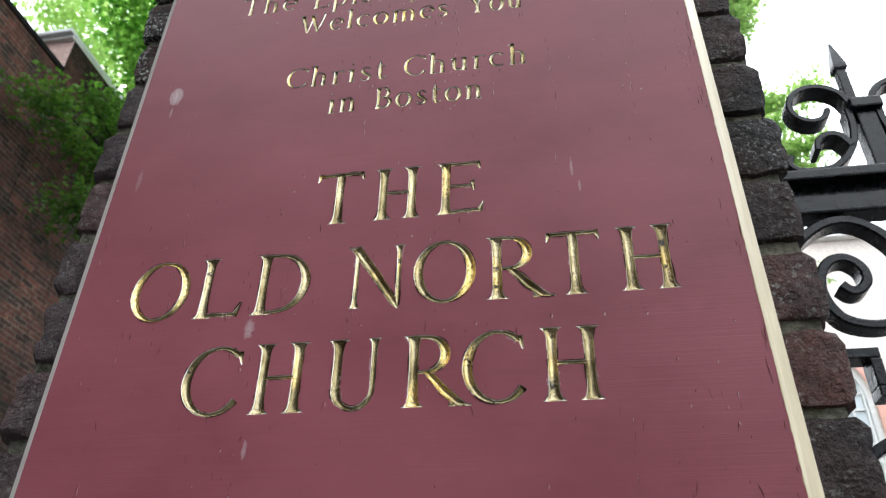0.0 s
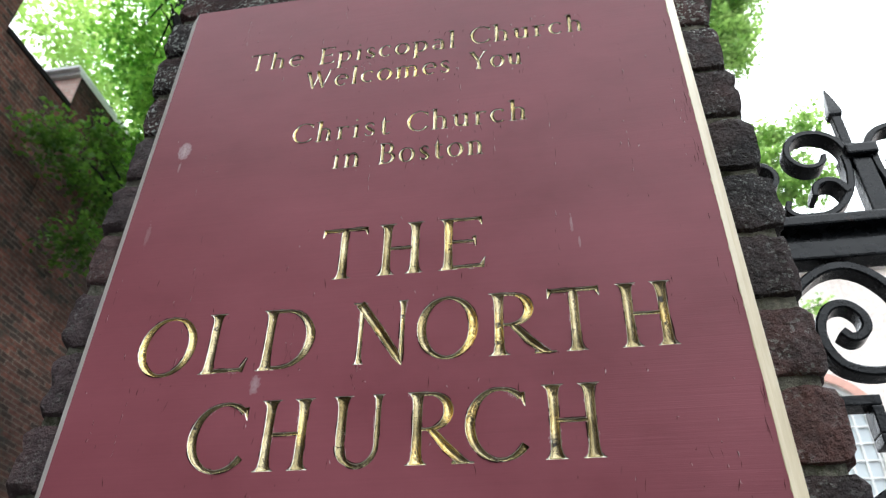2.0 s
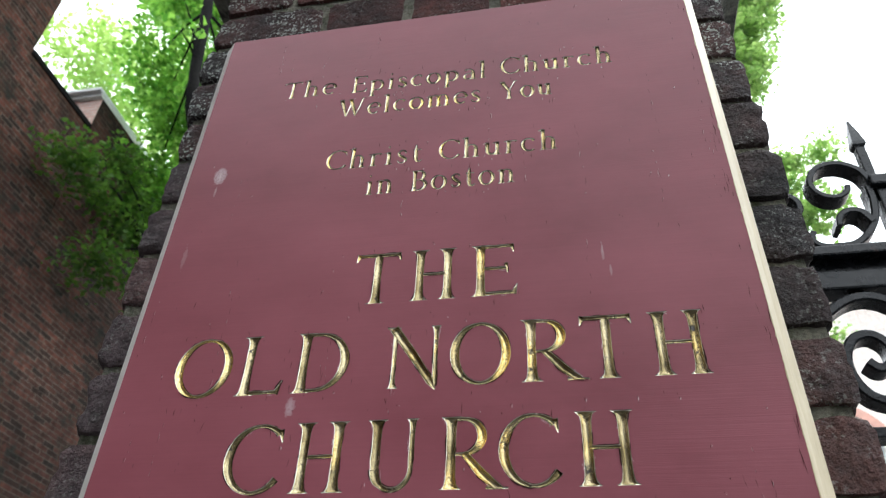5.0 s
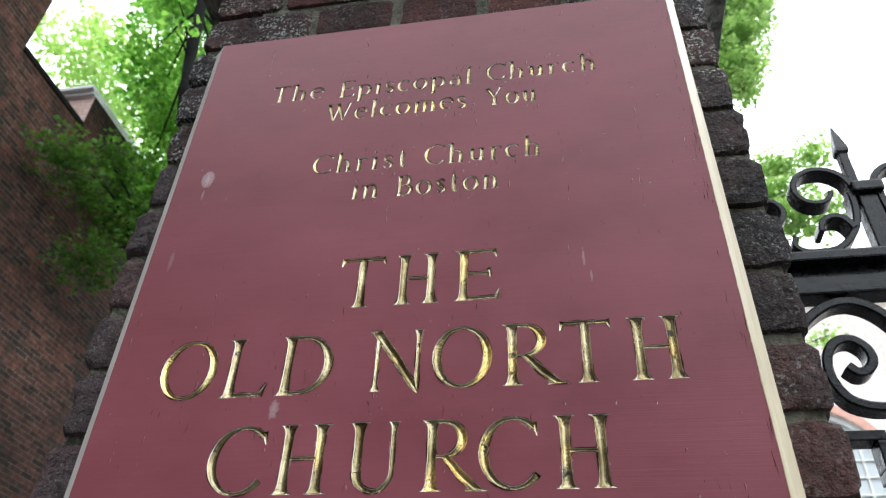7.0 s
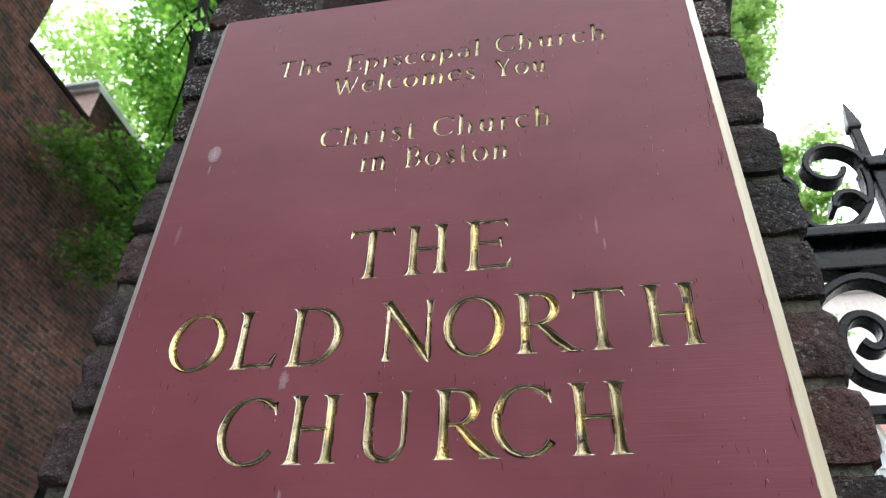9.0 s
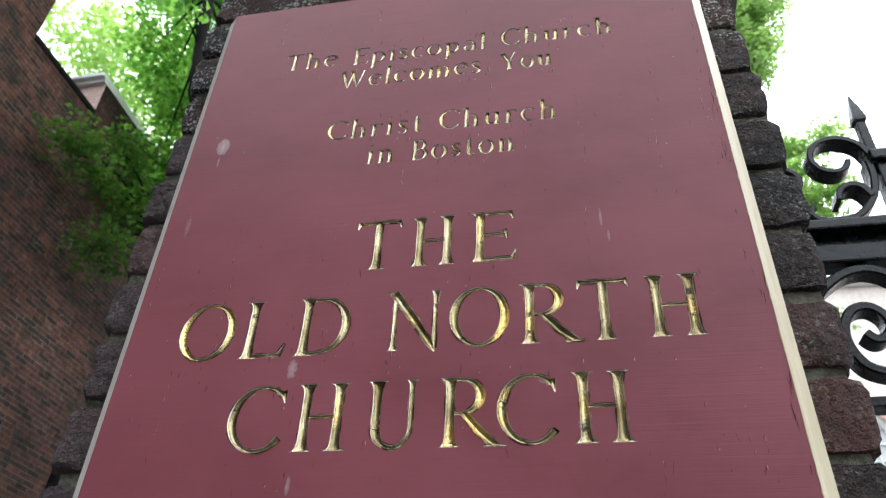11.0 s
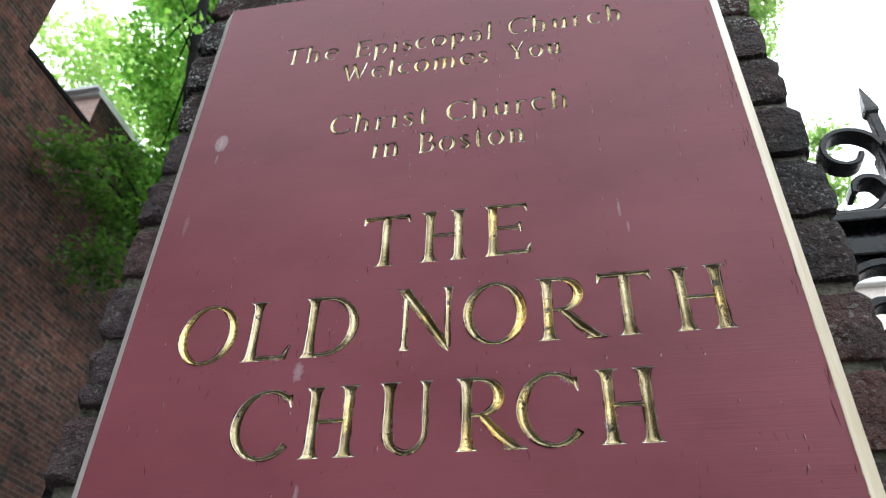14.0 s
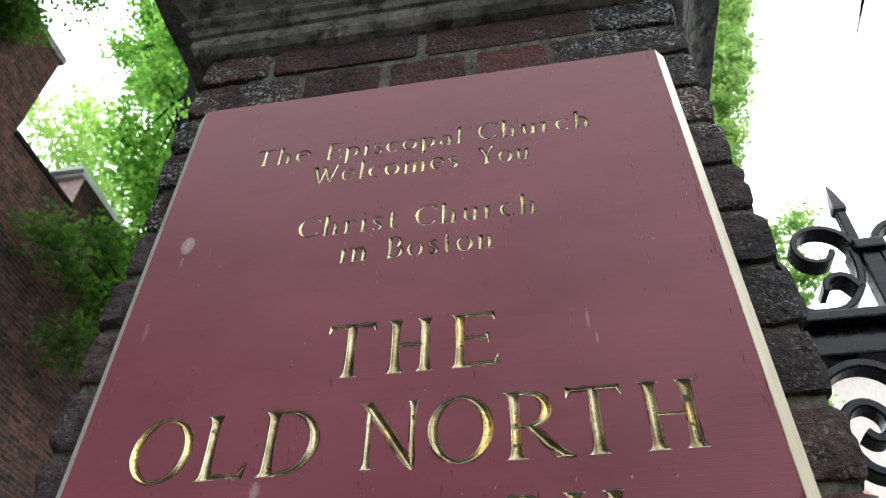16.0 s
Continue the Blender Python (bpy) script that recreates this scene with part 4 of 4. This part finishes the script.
tree("leafy street tree with bright green crown and dark trunk", [(-3.3, 6.0, 0), (-3.4, 5.8, 4.5), (-3.9, 5.3, 7.0), (-4.34, 5.0, 8.36), (-4.49, 5.0, 9.21), (-4.635, 5.0, 10.39), (-4.83, 5.0, 11.75)],
     [0.30, 0.24, 0.13, 0.080, 0.076, 0.076, 0.055],
     [(-5.75, 5.7, 10.6, 0.5), (-5.3, 5.6, 11.6, 0.75), (-5.9, 6.3, 10.2, 0.55), (-5.5, 6.5, 9.7, 0.5), (-5.1, 6.9, 9.3, 0.55), (-4.9, 6.0, 12.0, 0.6), (-5.6, 7.0, 11.2, 0.8), (-4.5, 6.9, 10.6, 0.8),
      (-6.0, 6.8, 9.2, 0.4), (-5.7, 7.2, 8.8, 0.5), (-6.1, 7.6, 9.4, 0.5), (-5.3, 5.3, 12.4, 0.5), (-5.2, 7.4, 8.2, 0.5), (-5.2, 5.4, 12.9, 0.5), (-4.62, 4.7, 9.5, 0.13), (-4.75, 4.6, 10.2, 0.10),
      (-7.25, 6.2, 15.1, 0.40), (-6.7, 6.2, 15.2, 0.5), (-7.3, 6.2, 13.9, 0.35), (-6.62, 6.2, 13.7, 0.5), (-6.85, 6.2, 12.8, 0.3), (-6.4, 6.2, 12.4, 0.45), (-6.2, 6.2, 14.6, 0.5)],
     21000, 0.10, LEAF, 3, 40, 0.17)
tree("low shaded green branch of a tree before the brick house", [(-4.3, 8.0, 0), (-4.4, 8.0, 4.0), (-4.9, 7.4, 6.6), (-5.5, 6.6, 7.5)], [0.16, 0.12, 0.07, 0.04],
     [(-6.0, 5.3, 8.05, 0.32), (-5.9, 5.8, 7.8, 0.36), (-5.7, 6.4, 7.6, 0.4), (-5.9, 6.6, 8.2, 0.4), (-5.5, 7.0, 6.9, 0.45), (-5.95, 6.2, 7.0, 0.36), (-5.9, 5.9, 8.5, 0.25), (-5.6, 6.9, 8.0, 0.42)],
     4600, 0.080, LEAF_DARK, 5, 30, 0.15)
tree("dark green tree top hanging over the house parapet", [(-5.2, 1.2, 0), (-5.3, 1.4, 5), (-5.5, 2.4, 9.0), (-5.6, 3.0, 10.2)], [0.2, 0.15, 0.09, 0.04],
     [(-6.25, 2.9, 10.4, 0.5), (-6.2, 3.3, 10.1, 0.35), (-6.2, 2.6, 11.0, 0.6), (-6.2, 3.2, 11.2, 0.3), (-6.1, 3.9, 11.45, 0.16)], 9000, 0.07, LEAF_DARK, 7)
tree("tall green tree far behind the house, paled by glare put into its leaf colour", [(-13.5, 17, 0), (-13.5, 17, 10), (-13.6, 16.8, 17), (-13.5, 16.5, 22)], [0.4, 0.32, 0.2, 0.08],
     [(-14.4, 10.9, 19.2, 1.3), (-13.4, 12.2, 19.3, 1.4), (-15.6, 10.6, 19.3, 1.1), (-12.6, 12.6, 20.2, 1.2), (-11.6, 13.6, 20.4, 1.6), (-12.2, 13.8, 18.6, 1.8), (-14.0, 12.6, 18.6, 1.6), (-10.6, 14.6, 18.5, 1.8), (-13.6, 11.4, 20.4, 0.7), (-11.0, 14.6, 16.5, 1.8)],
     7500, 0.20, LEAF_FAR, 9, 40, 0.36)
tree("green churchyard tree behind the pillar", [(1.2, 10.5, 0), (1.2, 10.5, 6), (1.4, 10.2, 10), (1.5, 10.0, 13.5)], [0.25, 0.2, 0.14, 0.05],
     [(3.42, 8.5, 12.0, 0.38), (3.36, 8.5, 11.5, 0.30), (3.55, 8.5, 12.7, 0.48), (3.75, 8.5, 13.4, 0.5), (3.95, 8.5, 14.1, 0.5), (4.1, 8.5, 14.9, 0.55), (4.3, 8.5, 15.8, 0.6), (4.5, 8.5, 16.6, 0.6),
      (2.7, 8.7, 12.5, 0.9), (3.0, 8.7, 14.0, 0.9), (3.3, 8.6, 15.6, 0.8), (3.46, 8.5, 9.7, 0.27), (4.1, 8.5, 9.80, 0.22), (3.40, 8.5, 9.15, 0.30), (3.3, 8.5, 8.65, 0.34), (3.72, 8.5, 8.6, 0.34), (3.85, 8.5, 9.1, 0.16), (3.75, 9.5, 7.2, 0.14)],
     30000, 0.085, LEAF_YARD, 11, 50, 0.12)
yard_tree = [o for o in scene.objects if o.name.startswith("tree") and o.parent is None][-1]
part("hanging_twig", tube([(1.5, 10.0, 13.4), (2.8, 6.6, 13.9), (4.0, 4.2, 12.2), (4.37, 4.74, 10.27), (4.26, 5.36, 9.93)], [0.05, 0.045, 0.045, 0.04, 0.003], 6), BARK, yard_tree, smooth=True)

# ---- the brick pillar, course by course ----
pillar = tagged(new("brick_pillar"), "dark sooty brick gate pillar with grey mortar joints", "pillar")
IN = 0.006
part("mortar_core", box(PX0 + IN, PX1 - IN - 0.002, PY0 + IN, PY1 - IN, 0.0, 2.137), MORTAR, pillar, "grey lime mortar, recessed joints")
part("mortar_core", box(PX0 + IN + 0.003, PX1 - IN - 0.010, PY0 + IN, PY1 - IN, 2.1372, 2.4735), MORTAR, pillar, "grey lime mortar, recessed joints")
part("pointing", box(PX0 + 0.075, PX1 - 0.085, PY0 + 0.0022, PY0 + 0.03, 2.345, 2.4735), MORTAR, pillar, "rough pale mortar, almost flush")
PITCH, FIRST = 0.0673, 1.746
SHAPES = {}


def brick_mesh(sx, sy, sz, variant):
    """A hand-made brick about its centre: worn arrises and slightly uneven faces."""
    key = (round(sx, 3), round(sy, 3), variant)
    if key not in SHAPES:
        bm = bmesh.new()
        nx, ny, nz = max(2, round(sx / 0.007)), max(2, round(sy / 0.009)), 8
        seen = {}

        def vert(i, j, k):
            if (i, j, k) not in seen:
                q = Vector(((i / nx - 0.5) * sx, (j / ny - 0.5) * sy, (k / nz - 0.5) * sz))
                ends = (i in (0, nx)) + (j in (0, ny)) + (k in (0, nz))
                pull = Vector((-q.x / sx, -q.y / sy, -q.z / sz)) * (0.0, 0.0, 0.0009, 0.0028)[ends] * 2
                s = q * 28 + Vector((variant * 7.3, sx * 90, sy * 50))
                calm = 0.35 if variant > 3 else 1.0
                rough = noise.noise_vector(q * 190 + Vector((2, variant * 5.7, 8))) * 0.0011 + noise.noise_vector(q * 330 + Vector((variant * 1.9, 3, 5))) * 0.0007
                chip = max(0.0, noise.noise(q * 60 + Vector((variant * 11.0, sx * 30, 2))) - 0.1) * (0.0, 0.002, 0.010, 0.014)[ends]
                pull += Vector((-q.x / sx, -q.y / sy, -q.z / sz)) * chip * calm
                wob = rough * (0.5 + 0.5 * calm) + noise.noise_vector(s) * 0.0020 * calm + noise.noise_vector(q * 75 + Vector((variant * 3.1, 4, 1))) * 0.0019 * (0.6 + 0.4 * calm)
                seen[(i, j, k)] = bm.verts.new(q + pull + wob)
            return seen[(i, j, k)]
        for a in range(nx):
            for b in range(ny):
                for k, flip in ((0, 1), (nz, 0)):
                    f = [vert(a, b, k), vert(a + 1, b, k), vert(a + 1, b + 1, k), vert(a, b + 1, k)]
                    bm.faces.new(f[::-1] if flip else f)
        for a in range(nx):
            for c in range(nz):
                for j, flip in ((0, 0), (ny, 1)):
                    f = [vert(a, j, c), vert(a + 1, j, c), vert(a + 1, j, c + 1), vert(a, j, c + 1)]
                    bm.faces.new(f[::-1] if flip else f)
        for b in range(ny):
            for c in range(nz):
                for i, flip in ((0, 1), (nx, 0)):
                    f = [vert(i, b, c), vert(i, b + 1, c), vert(i, b + 1, c + 1), vert(i, b, c + 1)]
                    bm.faces.new(f[::-1] if flip else f)
        SHAPES[key] = mesh_of(bm, "brick", BRICK_SOOTY, smooth=True)
    return SHAPES[key]


def course(even):
    """The bricks of one course as (x0, x1, y0, y1), joints left open."""
    j = 0.006
    out = []
    if even:
        fx = (PX0, -0.239, -0.028, 0.200, PX1)
        sy = (PY0, PY0 + 0.205, PY0 + 0.32, PY1 - 0.205, PY1)
    else:
        fx = (PX0, -0.187, -0.074, 0.036, 0.138, PX1)
        sy = (PY0, PY0 + 0.104, PY0 + 0.32, PY1 - 0.104, PY1)
    for k, (a, b) in enumerate(zip(fx, fx[1:])):
        corner = k in (0, len(fx) - 2)
        deep = (0.205 if even else 0.104) if corner else 0.10
        xa, xb = a + (j if k else 0), b - (j if k < len(fx) - 2 else 0)
        out.append((xa, xb, PY0, PY0 + deep - (j if corner else 0)))
        out.append((xa, xb, PY1 - deep + (j if corner else 0), PY1))
    for a, b in zip(sy[1:], sy[2:-1]):
        out.append((PX0, PX0 + 0.095, a + j, b - j))
        out.append((PX1 - 0.095, PX1, a + j, b - j))
    return out


# how far each course stands out at its two ends
RIGHT = {10: -0.008, 9: -0.008, 8: -0.0095, 7: -0.0095, 6: -0.0090, 5: -0.0035, 4: -0.0025, 3: -0.0005, 2: -0.0015, 1: -0.001}
LEFT = {10: 0.006, 9: 0.0045, 8: 0.0, 7: 0.001, 6: 0.004, 5: 0.0025, 4: -0.003, 3: -0.001, 2: -0.003, 1: -0.001, 0: -0.003, -1: -0.003}
rng = random.Random(4)
low_bricks = bmesh.new()
HIGH = 0.0580
for k in range(-25, 11):
    z0 = FIRST + k * PITCH
    for x0, x1, y0, y1 in course(k % 2 == 0):
        dx, dy, dz = rng.uniform(-0.002, 0.002), rng.uniform(-0.0022, 0.0012), rng.uniform(-0.0015, 0.0015)
        variant, half_turn = rng.randrange(4), rng.random() < 0.5
        middle = k >= 9 and y1 < 0.3 and -0.25 < (x0 + x1) / 2 < 0.2
        variant += 4 * middle
        dx += LEFT.get(k, -0.001) if x0 <= PX0 else RIGHT.get(k, 0.0005) if x1 >= PX1 else 0.0
        cx, cy, cz = (x0 + x1) / 2 + dx, (y0 + y1) / 2 + dy, z0 + HIGH / 2 + dz
        if k < -6:
            box(cx - (x1 - x0) / 2, cx + (x1 - x0) / 2, cy - (y1 - y0) / 2, cy + (y1 - y0) / 2, z0, z0 + HIGH, bm=low_bricks)
            continue
        ob = new("brick", brick_mesh(x1 - x0, y1 - y0, HIGH, variant))
        ob.parent = pillar
        ob.matrix_basis = pose(cx, cy, cz, rng.uniform(-0.6, 0.6), rng.uniform(-0.5, 0.5), 180 * half_turn + rng.uniform(-0.5, 0.5))
        kind = BRICK_RED if middle else BRICK_LICHEN if k >= 6 else BRICK_MAUVE if x0 <= PX0 else None
        if kind:
            ob.material_slots[0].link = "OBJECT"
            ob.material_slots[0].material = kind
tagged(part("lower_bricks", low_bricks, BRICK_SOOTY, pillar, "dark sooty bricks of the lower courses"), kind="stuff")
